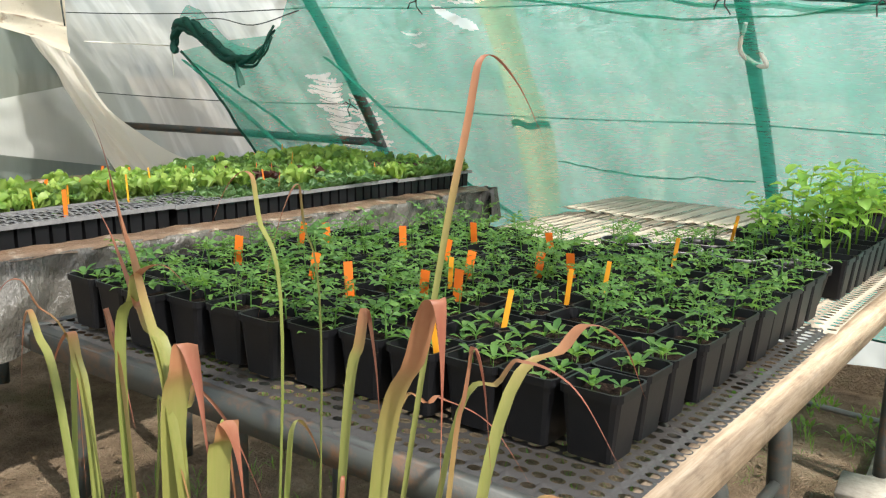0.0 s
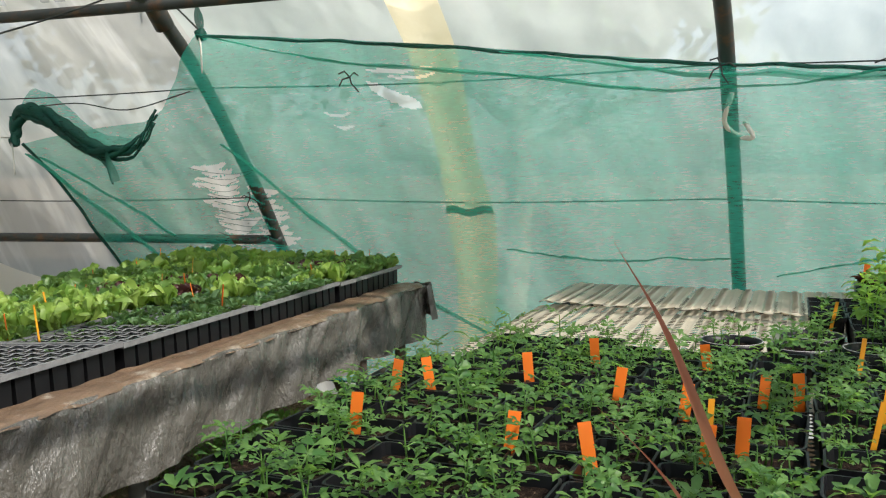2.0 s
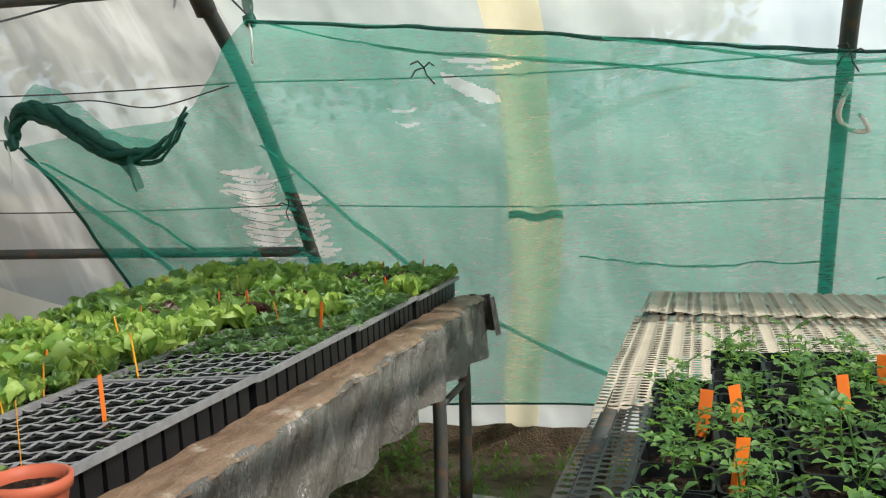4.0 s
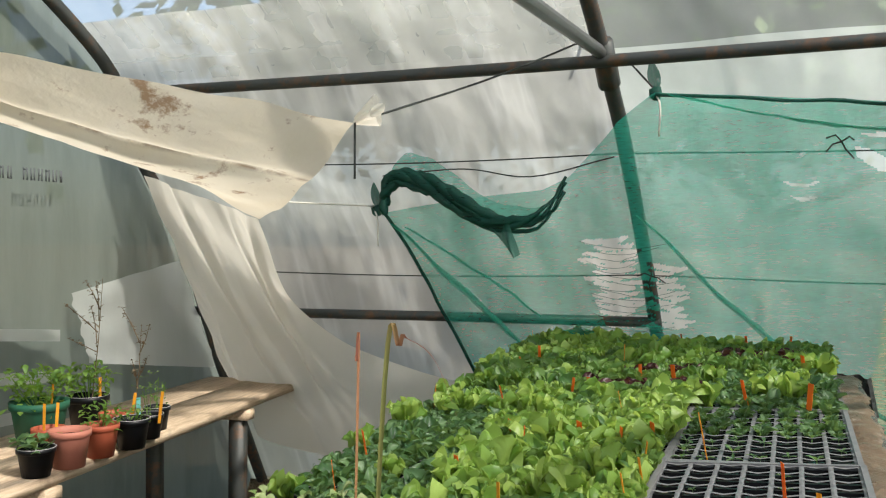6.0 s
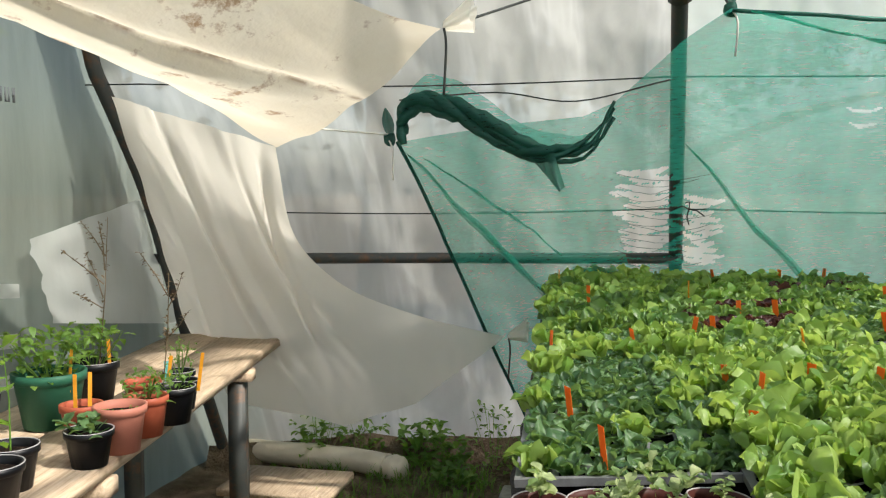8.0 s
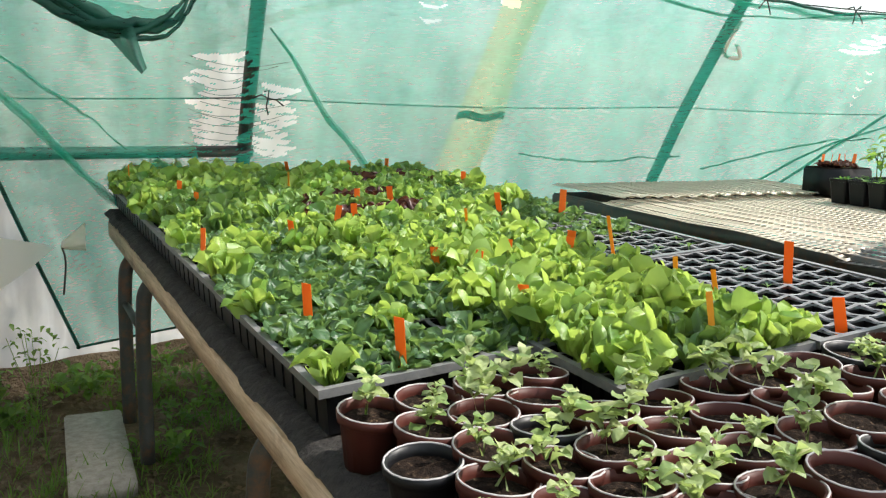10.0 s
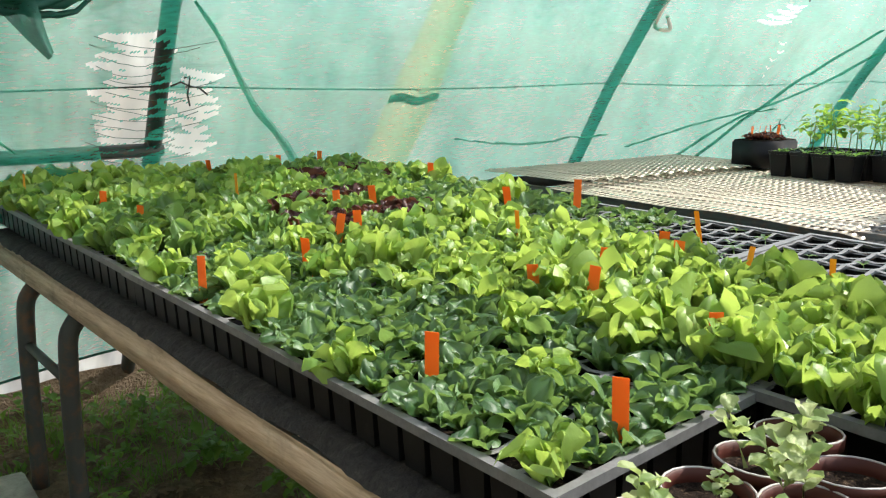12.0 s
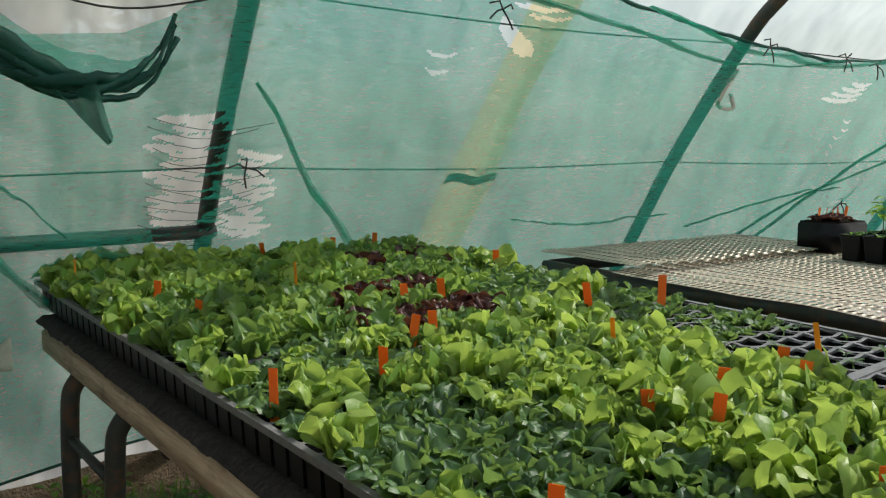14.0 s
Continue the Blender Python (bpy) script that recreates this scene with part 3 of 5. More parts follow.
    tagged(part("rope", bm, "pale_cord"), "pale rope hanging from a hoop", "rope")


def build_film_extras():
    def band(u, t):
        z = 0.12 + 2.5 * t
        c = table([(0.1, -2.82), (0.44, -2.76), (0.9, -2.62), (1.21, -2.57), (1.5, -2.555), (1.9, -2.52), (2.6, -2.50)], z)
        w = table([(0.1, 0.17), (0.7, 0.2), (1.21, 0.24), (1.5, 0.18), (1.9, 0.21), (2.6, 0.24)], z)
        y = wall_y(z, -2.55) - 0.012 - 0.03 * math.sin(u * math.pi * 0.9 + 0.5 * noise.noise((z * 2, 0, 0))) ** 2
        return Vector((c + (u - 0.5) * w, y, z))
    strip_ob = tagged(part("film_strip", sheet(band, 12, 50), "film_band"), "yellowed strip of doubled plastic film behind the net", "plastic film")

    # thin sheet added for the strip's dark band near the wire
    def tape(u, t):
        p = band(u, (1.222 + 0.035 * t + 0.008 * math.sin(u * 9) - 0.12) / 2.5)
        return p + Vector((0, -0.012, 0))
    part("dark_tape", sheet(tape, 14, 3), "concrete", strip_ob, "dark band across the strip")

    upper = smooth_line([(-4.28, 2.48, 1.83), (-4.60, 2.14, 1.90), (-4.95, 1.75, 1.965), (-5.35, 1.30, 2.03), (-5.6, 0.7, 2.10)], 8)
    lower = smooth_line([(-4.97, 2.87, 1.53), (-5.16, 2.56, 1.70), (-5.28, 2.18, 1.80), (-5.36, 1.58, 1.87), (-5.5, 0.7, 1.96)], 8)

    def canopy(u, t):
        k = u * (len(upper) - 1)
        i = min(int(k), len(upper) - 2)
        a, b = lerp(upper[i], upper[i + 1], k - i), lerp(lower[i], lower[i + 1], k - i)
        p = lerp(a, b, t)
        belly = math.sin(math.pi * t) * (0.05 + 0.07 * math.sin(math.pi * min(1, u * 1.6)))
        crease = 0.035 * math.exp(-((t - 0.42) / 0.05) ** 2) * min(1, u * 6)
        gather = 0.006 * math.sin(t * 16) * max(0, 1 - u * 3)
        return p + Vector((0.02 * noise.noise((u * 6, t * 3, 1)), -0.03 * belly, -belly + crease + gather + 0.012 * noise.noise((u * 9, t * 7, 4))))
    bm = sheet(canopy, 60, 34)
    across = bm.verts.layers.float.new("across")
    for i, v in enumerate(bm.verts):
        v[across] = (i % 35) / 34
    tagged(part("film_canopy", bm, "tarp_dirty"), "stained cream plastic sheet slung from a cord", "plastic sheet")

    def curtain(u, t):
        top = lerp((-5.66, 2.93, 1.73), (-4.97, 2.87, 1.53), u)
        low = table([(0, 0.75), (0.15, 0.42), (0.5, 0.27), (0.75, 0.42), (1, 0.73)], u)
        bx = -5.80 + 1.44 * u ** 1.1
        by = 3.62 + 0.25 * min(1, u * 2.5)
        bot = Vector((bx, by, low))
        p = lerp(top, bot, t)
        p.x -= 0.30 * math.sin(math.pi * t) * u ** 2.5
        p.z -= 0.10 * math.sin(math.pi * t) * u ** 2
        p.y += 0.05 * math.sin(u * 11 + t * 2) * (0.2 + 0.5 * t) + 0.03 * noise.noise((u * 5, t * 5, 0))
        p.x += 0.02 * noise.noise((u * 8, t * 3, 5))
        for at, deep, thin in ((0.93 - 0.45 * t, 0.050, 0.035), (0.30 + 0.15 * t, 0.030, 0.030), (0.72 - 0.1 * t, 0.025, 0.025)):
            p.y -= deep * math.exp(-((u - at) / thin) ** 2) * math.sin(math.pi * min(1.0, t + 0.08))
        return p
    tagged(part("film_curtain", sheet(curtain, 110, 60), "film_tarp"), "cream plastic sheet hanging as a curtain in the corner", "plastic sheet")
    for c, r in (((-4.27, 2.47, 1.835), 0.04), ((-4.34, 3.86, 0.735), 0.045)):
        k = thing("film_knot", pose(*c), "bunched end of cream plastic sheet tied with cord", "knot", "film knots")
        def bunch(u, t):
            a = math.tau * u
            rr = r * (0.25 + 0.75 * t) * (1 + 0.35 * math.sin(a * 4))
            return Vector((0.085 * t, rr * math.cos(a), rr * math.sin(a) + 0.03 * t))
        part("gathered_end", sheet(bunch, 24, 4), "film_tarp", k)
        part("cord_end", tube(bmesh.new(), smooth_line([(0, 0, 0), (0.012, -0.02, -0.06), (0, 0, -0.19)], 5), 0.004, 5), "cord", k, "dark cord end")

    def patch(u, t):
        a, b = lerp((0, 2.71, 1.21), (0, 3.38, 1.345), u), lerp((0, 2.78, 0.90), (0, 3.60, 0.78), u)
        p = lerp(a, b, t)
        return Vector((-5.855 + 0.02 * noise.noise((u * 5, t * 4, 2)) + 0.03 * t, p.y + 0.02 * noise.noise((t * 8, u, 0)), p.z))
    tagged(part("film_patch", sheet(patch, 16, 12), "film_patch"), "shiny plastic film patch taped on the end wall", "plastic film")
    for i in range(3):
        def strip(u, t, i=i):
            return Vector((-5.86 + 0.015 * math.sin(9 * u + i), 1.3 + 1.35 * u, 1.00 - 0.13 * i + 0.05 * math.sin(3 * u + i) + t * 0.05))
        tagged(part("tape", sheet(strip, 20, 2), "film_patch"), "wrinkled shiny tape on the end film", "tape", "film tapes")

    # faint printed marks on the end film, illegible
    b = thing("print_marks", pose(-5.845, 0, 0), "faded dark print on the plastic film", "printing")
    y = 2.17
    for i, w in enumerate((0.022, 0.0, 0.03, 0.012, 0.022, 0.02, 0.02, 0.0, 0.024, 0.022, 0.022, 0.022, 0.022, 0.008)):
        if w:
            for k in (0, 1):
                part("mark", boxed(0, 0.002, y + k * w * 0.7, y + k * w * 0.7 + 0.006, 1.685, 1.735), "ink", b)
            part("mark", boxed(0, 0.002, y, y + w * 0.8, 1.685 + 0.02 * (i % 3), 1.691 + 0.02 * (i % 3)), "ink", b)
        y += 0.036
    # cords
    for name, pts, r, mat, label in (("cord", [(-4.25, 2.49, 1.84), (-3.95, 2.9, 2.03), (-3.65, 2.9 + 0.36, 2.24)], 0.004, "cord", "dark cord holding the plastic sheet"),
                                     ("cord", [(-3.46, 3.26, 2.0), (-3.56, 3.2, 2.12)], 0.004, "cord", "dark cord holding the net up"),
                                     ("cord", [(-4.90, 2.92, 1.60), (-4.74, 3.39, 1.60)], 0.004, "pale_cord", "pale cord from the sheet to the net"),
                                     ("cord", [(-4.68, 3.36, 1.73), (-4.3, 3.38, 1.75), (-4.0, 3.4, 1.71), (-3.66, 3.42, 1.78)], 0.003, "cord", "dark cord above the net")):
        tagged(part(name, tube(bmesh.new(), smooth_line(pts, 6), r, 5), mat), label, "cord", "cords")
    for x in (-3.63, -1.415, 0.64):
        tagged(part("crop_bar", tube(bmesh.new(), [(x, -2.5, 2.13), (x, 3.13, 2.13)], 0.024, 8), "galvanised"), "grey galvanised cross bar between hoop sides", "tunnel frame", kind="structure")
        ob = part("clamp", tube(bmesh.new(), [(x, 3.24, 2.03), (x, 3.12, 2.17)], 0.042, 10), "steel")
        tagged(ob, "dark steel clamp joining pipe and hoop", "tunnel frame", kind="structure")


build_net_details()
build_film_extras()

# ---------------------------------------------------------------- benches
def sag(x, y):
    """How far the sunken side of the draped bench is pulled in and down."""
    return 0.12 * (x / 1.4) ** 2 * max(0.0, 1 - y / 2.97), (0.115 - 0.03 * y) * x / 1.4


def bench(m, width, length, top, label, rails, bent=False):
    """A bench with its origin at the near-right corner of the top, on the ground; it runs along +y and to -x."""
    b = thing("potting_bench", m, label, "bench")

    def add(name, bm, material, words=""):
        if bent:
            for v in bm.verts:
                dx, dz = sag(v.co.x, v.co.y)
                v.co.x, v.co.z = v.co.x + dx, v.co.z + dz * min(1.0, max(0.0, v.co.z - 0.06) / 0.5)
        part(name, bm, material, b, words)
    for x0, x1, low, high, timber in rails:
        add("side_rail", boxed(x0, x1, 0, length, top - low, top - high, 0.008), timber, "weathered wooden rail")
    for y in (0.0, length - 0.04):
        add("end_rail", boxed(-width + 0.045, -0.045, y, y + 0.04, top - 0.07, top - 0.014, 0.004), "steel")
    ys = (0.60, 1.02, length - 0.56, length - 0.14)
    for y in ys:
        pts = smooth_line([(-0.03, y, 0.06), (-0.03, y, top - 0.30), (-0.06, y, top - 0.16), (-0.19, y, top - 0.1), (-width / 2, y, top - 0.095),
                           (-width + 0.19, y, top - 0.1), (-width + 0.06, y, top - 0.16), (-width + 0.03, y, top - 0.30), (-width + 0.03, y, 0.06)], 6)
        add("leg", tube(bmesh.new(), pts, 0.026, 12), "steel", "rusty bent steel tube leg")
    for x in (-0.03, -width + 0.03):
        for a, c in ((ys[0], ys[1]), (ys[2], ys[3])):
            add("brace", tube(bmesh.new(), [(x, a, top - 0.33), (x, c, top - 0.33)], 0.014, 8), "steel")
    return b


A_M, A_W, A_L, A_Z = pose(-0.595, 1.16, 0, 0, 0, 2.0), 1.42, 3.02, 0.885
B_M, B_W, B_L, B_Z = pose(-2.60, 1.00, 0, 0, 0, 4.2), 1.355, 2.97, 0.885
bench_a = bench(A_M, A_W, A_L, A_Z, "steel-legged potting bench with a perforated metal top",
                ((-0.012, 0.048, 0.085, 0.014, "pale_wood"), (-A_W, -A_W + 0.045, 0.07, 0.016, "steel")))
bench_b = bench(B_M, B_W, B_L, B_Z, "steel-legged potting bench draped in grey plastic",
                ((-0.05, -0.005, 0.085, 0.014, "dark_wood"), (-B_W - 0.004, -B_W + 0.036, 0.100, 0.026, "wood")), True)


def on_b(x, y, up=0.0, turn=0.0):
    """A place on the draped bench, tilted with its top."""
    dx, dz = sag(x, y)
    return B_M @ pose(x + dx, y, B_Z + dz + up, math.degrees(-0.03 * x / 1.4), -math.degrees((0.115 - 0.03 * y) / 1.4), math.degrees(0.0404 * (x / 1.4) ** 2) + turn)


def perforated(x0, x1, y0, y1, z, pitch, wave=0.0, droop=0.0, wavelength=0.045, hole=0.33):
    """A metal sheet with rows of round holes."""
    bm = bmesh.new()
    nx, ny = int((x1 - x0) / pitch), int((y1 - y0) / pitch)

    def up(x, y):
        edge = max(0.0, 0.10 - (x - x0)) + max(0.0, 0.05 - (x1 - x)) + max(0.0, 0.06 - (y - y0))
        return z + wave * math.sin(math.tau * x / wavelength) + 0.006 * noise.noise((x * 3, y * 3, z * 50)) - droop * edge * (1 + noise.noise((x * 2, y * 2, 1)))
    grid = {}

    def corner(i, j):
        if (i, j) not in grid:
            x, y = x0 + (x1 - x0) * i / nx, y0 + (y1 - y0) * j / ny
            grid[i, j] = bm.verts.new((x, y, up(x, y)))
        return grid[i, j]
    for i in range(nx):
        for j in range(ny):
            cx, cy = x0 + (x1 - x0) * (i + 0.5) / nx, y0 + (y1 - y0) * (j + 0.5) / ny
            q = [corner(i, j), corner(i + 1, j), corner(i + 1, j + 1), corner(i, j + 1)]
            r = pitch * hole
            ring = [bm.verts.new((cx + r * 1.25 * math.cos(a), cy + r * math.sin(a), up(cx, cy))) for a in [math.radians(180 + 45 * k) for k in range(8)]]
            for k in range(4):
                # corner k sits between ring 2k .. 2k+2
                bm.faces.new((q[k], ring[(2 * k + 2) % 8], ring[(2 * k + 1) % 8]))
                bm.faces.new((q[k], ring[(2 * k + 1) % 8], ring[2 * k]))
                bm.faces.new((q[k], q[(k + 1) % 4], ring[(2 * k + 2) % 8]))
    return bm


def dress_bench_a():
    part("top_sheet", perforated(-A_W - 0.02, 0.015, 0.0, 1.24, A_Z - 0.004, 0.030, 0.0, 0.25), "stained_sheet", bench_a, "dark stained perforated metal sheet")
    part("top_sheet", perforated(-A_W - 0.02, 0.015, 1.20, 2.56, A_Z + 0.001, 0.030, 0.003, 0.15), "sheet", bench_a, "grey perforated metal sheet")
    part("top_sheet", perforated(-A_W + 0.01, -0.10, 2.42, 3.04, A_Z + 0.026, 0.030, 0.006), "sheet", bench_a, "corrugated perforated metal sheet")


def dress_bench_b():
    bm = perforated(-B_W - 0.01, 0.0, -0.02, B_L + 0.02, A_Z - 0.004, 0.028, 0.0, 0.12, hole=0.22)
    for v in bm.verts:
        dx, dz = sag(v.co.x, v.co.y)
        v.co.x, v.co.z = v.co.x + dx, v.co.z + dz
    part("top_sheet", bm, "steel", bench_b, "dark perforated metal sheet")

    def ledge(u, t):
        y = -0.02 + (B_L + 0.03) * u
        x = -B_W - 0.016 + 0.012 * noise.noise((y * 6, 0, 4)) + (0.16 + 0.012 * noise.noise((y * 6, 0, 4))) * t
        dx, dz = sag(x, y)
        lump = 0.005 * noise.noise((y * 22, x * 30, 3)) + 0.004 * noise.noise((y * 60, x * 60, 5))
        return Vector((x + dx, y, A_Z + dz + 0.007 + lump - 0.016 * max(0.0, 1 - t * 7)))
    part("dirt_ledge", sheet(ledge, 320, 16), "ledge_dirt", bench_b, "black soil spilled along the bench edge")

    def drape(u, t):
        y = -0.02 + (B_L + 0.04) * u
        hang = 0.22 + 0.06 * noise.noise((y * 1.3, 0, 3)) + 0.05 * (1 - u)
        s = t * (0.19 + hang)
        if s < 0.19:
            x, z = -0.16 + s, B_Z + 0.006 + 0.006 * noise.noise((y * 9, s * 20, 0))
        else:
            x, z = 0.030 + 0.030 * noise.noise((y * 4, s * 4, 1)) * min(1, (s - 0.19) * 9) + 0.02 * noise.noise((y * 14 + s * 9, s * 8, 6)) + 0.03 * math.sin(y * 17 + s * 6) * (s - 0.19) * 4, B_Z + 0.004 - (s - 0.19)
        return Vector((x, y, z))
    part("plastic_cover", sheet(drape, 200, 30), "cover", bench_b, "wrinkled grey plastic cover hanging over the edge")

    def corner(u, t):
        a = math.radians(-20 + 130 * u)
        r = 0.085 + 0.03 * t + 0.012 * math.sin(u * 14)
        return Vector((-0.02 + r * math.cos(a), B_L + r * math.sin(a), B_Z + 0.01 - 0.16 * t + 0.01 * noise.noise((u * 6, t * 5, 0))))
    part("cover_corner", sheet(corner, 18, 8), "cover", bench_b, "bunched plastic at the corner")

    def edging(u, t):
        y = -0.01 + (B_L + 0.02) * u
        out = 0.030 + 0.016 * noise.noise((y * 5, 0, 8)) + 0.010 * noise.noise((y * 19, 2, 8))
        x = -0.085 + (out + 0.085) * t
        return Vector((x, y, B_Z + 0.014 + 0.007 * noise.noise((y * 11, t * 3, 2)) - 0.012 * max(0, t - 0.8) * 5))
    part("edge_strip", sheet(edging, 260, 10), "brown_cover", bench_b, "torn stained brown strip along the edge")


dress_bench_a()
dress_bench_b()


# ---------------------------------------------------------------- plants
def leaf_blade(bm, m, length, width, curl=0.4, wave=0.1, nx=2, ny=5, point=0.6, ruffle=0.0):
    """A cupped leaf along +y of m, rising and bending over."""
    var = bm.verts.layers.float.get("leafvar") or bm.verts.layers.float.new("leafvar")
    tone = (m.translation.x * 91.7 + m.col[0][0] * 13.1 + m.col[1][2] * 7.7) % 1.0
    g = []
    for j in range(ny + 1):
        t = j / ny
        if t < 0.55:
            k = t / 0.55
            w = width * 0.5 * (0.14 + 0.86 * k * k * (3 - 2 * k))
        else:
            w = width * 0.5 * math.sqrt(max(0.02, 1 - ((t - 0.55) / 0.46) ** (1.2 + point)))
        row = []
        for i in range(-nx, nx + 1):
            s = i / nx
            x = s * w
            y = length * (t - 0.18 * curl * t * t)
            z = length * curl * (0.55 * t - 0.75 * t * t) + abs(s) * w * 0.35 + wave * width * math.sin(5 * t + 4 * s + m.translation.x * 300) * abs(s) + ruffle * width * math.sin(15 * t + 3.1 * i + tone * 40) * s * s * t + 0.10 * ruffle ** 0.5 * width * noise.noise((s * 2.6 + tone * 50, t * 4.5, tone * 9))
            row.append(bm.verts.new(m @ Vector((x, y, z))))
            row[-1][var] = tone
        g.append(row)
    for a, b in zip(g, g[1:]):
        for i in range(2 * nx):
            bm.faces.new((a[i], a[i + 1], b[i + 1], b[i]))
    return [v for row in g[1:] for v in row]


def weld(bm, leaves, dist=0.0018):
    """Joins stalks and leaf bases, leaving the leaves as they are."""
    free = set(leaves)
    bmesh.ops.remove_doubles(bm, verts=[v for v in bm.verts if v not in free], dist=dist)


def lettuce_mesh(name, material, seed, size, count, upright, wave):
    rr = random.Random(seed)
    bm = bmesh.new()
    for k in range(count):
        f = k / count
        m = pose(0.003 * rr.uniform(-1, 1), 0.003 * rr.uniform(-1, 1), 0.004) @ pose(0, 0, 0, 0, 0, k * 137.5 + rr.uniform(-20, 20)) @ pose(0, 0.004, 0, upright + 25 * f + rr.uniform(-22, 18), rr.uniform(-25, 25), 0)
        L = size * (1.0 - 0.35 * f) * rr.uniform(0.85, 1.15)
        leaf_blade(bm, m, L, L * rr.uniform(0.52, 0.74), rr.uniform(0.25, 0.9), wave, 4, 9, 0.75, wave * 0.22)
    bmesh.ops.remove_doubles(bm, verts=[v for v in bm.verts if v.co.length < 0.016], dist=0.011)
    return mesh_of(bm, name, material)


def tomato_mesh(name, seed, height, leaves, material="tomato_leaf"):
    rr = random.Random(seed)
    bm = bmesh.new()
    lean = Vector((rr.uniform(-0.2, 0.2), rr.uniform(-0.2, 0.2), 1.0))
    heights = [height * (0.35 + 0.65 * k / max(1, leaves - 1)) for k in range(leaves)]
    tube(bm, [(0, 0, 0)] + [lean * z for z in heights], [0.0028] + [0.0022 - 0.001 * k / leaves for k in range(leaves)], 5)
    green = []
    for k, z in enumerate(heights):
        at = Matrix.Translation(lean * z) @ pose(0, 0, 0, 0, 0, k * 137.5 + rr.uniform(-25, 25)) @ pose(0, 0, 0, rr.uniform(5, 40), 0, 0)
        L = height * rr.uniform(0.5, 0.75) * (0.6 if k == leaves - 1 else 1)

        def stalk(f):
            return Vector((0, 0.0015 + L * f, L * 0.10 * f - 0.25 * L * f * f))
        tube(bm, [at @ stalk(f) for f in (0, 0.38, 0.70, 1.0)], 0.0012, 3, False)
        for side, f in ((0, 1.0), (-1, 0.70), (1, 0.70), (-1, 0.38), (1, 0.38)):
            lm = at @ Matrix.Translation(stalk(f)) @ pose(0, 0, 0, rr.uniform(-25, 10), 0, -side * rr.uniform(55, 75))
            green += leaf_blade(bm, lm, L * (0.62 if side == 0 else 0.48), L * 0.27, 0.5, 0.1, 1, 3, 0.2)
    weld(bm, green)
    return mesh_of(bm, name, material)


def cotyledon_mesh(name, seed, size, material):
    rr = random.Random(seed)
    bm = bmesh.new()
    green = []
    for k in range(4):
        m = pose(0, 0, size * 0.5) @ pose(0, 0, 0, 0, 0, 90 * k + rr.uniform(-20, 20)) @ pose(0, 0, 0, rr.uniform(0, 40), 0, 0)
        green += leaf_blade(bm, m, size * (1 if k < 2 else 0.75), size * 0.36, 0.4, 0.05, 1, 3)
    tube(bm, [(0, 0, 0), (0, 0, size * 0.5)], 0.0014, 4, False)
    weld(bm, green)
    return mesh_of(bm, name, material)


def bean_mesh(name, seed, height):
    rr = random.Random(seed)
    bm = bmesh.new()
    tip = Vector((rr.uniform(-0.03, 0.03), rr.uniform(-0.03, 0.03), height))
    tube(bm, [(0, 0, 0)] + [tip * (0.5 + 0.5 * k / 8) for k in range(9)], [0.0032] + [0.0026 - 0.0001 * k for k in range(9)], 5)
    green = []
    for k in range(9):
        f = 0.5 + 0.5 * k / 8
        at = Matrix.Translation(tip * f) @ pose(0, 0, 0, 0, 0, k * 130 + rr.uniform(-30, 30)) @ pose(0, 0, 0, rr.uniform(-5, 35), 0, 0)
        L = rr.uniform(0.06, 0.10) * (1.1 - 0.3 * f)
        tube(bm, [at @ Vector((0, 0.002, 0)), at @ Vector((0, 0.03, 0.004))], 0.0012, 3, False)
        green += leaf_blade(bm, at @ pose(0, 0.03, 0.004, -15, 0, 0), L, L * 0.55, 0.7, 0.1, 2, 4, 0.85)
    weld(bm, green, 0.0022)
    return mesh_of(bm, name, "bean_leaf")


LETTUCE = [lettuce_mesh("green_lettuce", "lettuce_leaf", 10 + i, 0.074 + 0.010 * (i % 3), 11, 52, 0.36) for i in range(7)]
DARK = [lettuce_mesh("dark_lettuce", "lettuce_dark", 30 + i, 0.064 + 0.009 * (i % 3), 9, 48, 0.24) for i in range(6)]
RED = [lettuce_mesh("red_lettuce", "lettuce_red", 50 + i, 0.068, 9, 40, 0.24) for i in range(4)]
BRASSICA = [lettuce_mesh("brassica_seedling", "brassica_leaf", 70 + i, 0.054 + 0.009 * (i % 2), 9, 42, 0.20) for i in range(6)]
TINY = [cotyledon_mesh("tiny_seedling", 90 + i, 0.022, "brassica_leaf") for i in range(4)]
TOMATO = [tomato_mesh("tomato_seedling", 110 + i, 0.062 + 0.012 * (i % 4), 4 + i % 3) for i in range(8)]
SMALL = [cotyledon_mesh("small_seedling", 130 + i, 0.034, "tomato_leaf") for i in range(4)]
BEAN = [bean_mesh("bean_plant", 150 + i, 0.20 + 0.02 * i) for i in range(5)]


def plant(meshes, m, label, group, name=None, scale=1.0, tall=1.0):
    me = meshes[R.randrange(len(meshes))]
    ob = new(name or me.name.split(".")[0], me)
    ob.matrix_basis = m @ pose(0, 0, 0, R.uniform(-6, 6), R.uniform(-6, 6), R.uniform(0, 360)) @ Matrix.Diagonal((scale, scale, scale * tall, 1))
    return tagged(ob, label, "seedling", group)


def tag_mesh(name, material, w, h):
    bm = boxed(-w / 2, w / 2, -0.0006, 0.0006, -0.03, h, 0.0003)
    return mesh_of(bm, name, material, False)


TAGS = {"orange": tag_mesh("plant_label", "tag_orange", 0.020, 0.062), "yellow": tag_mesh("plant_label", "tag_yellow", 0.010, 0.085), "teal": tag_mesh("plant_label", "tag_blue", 0.014, 0.05)}
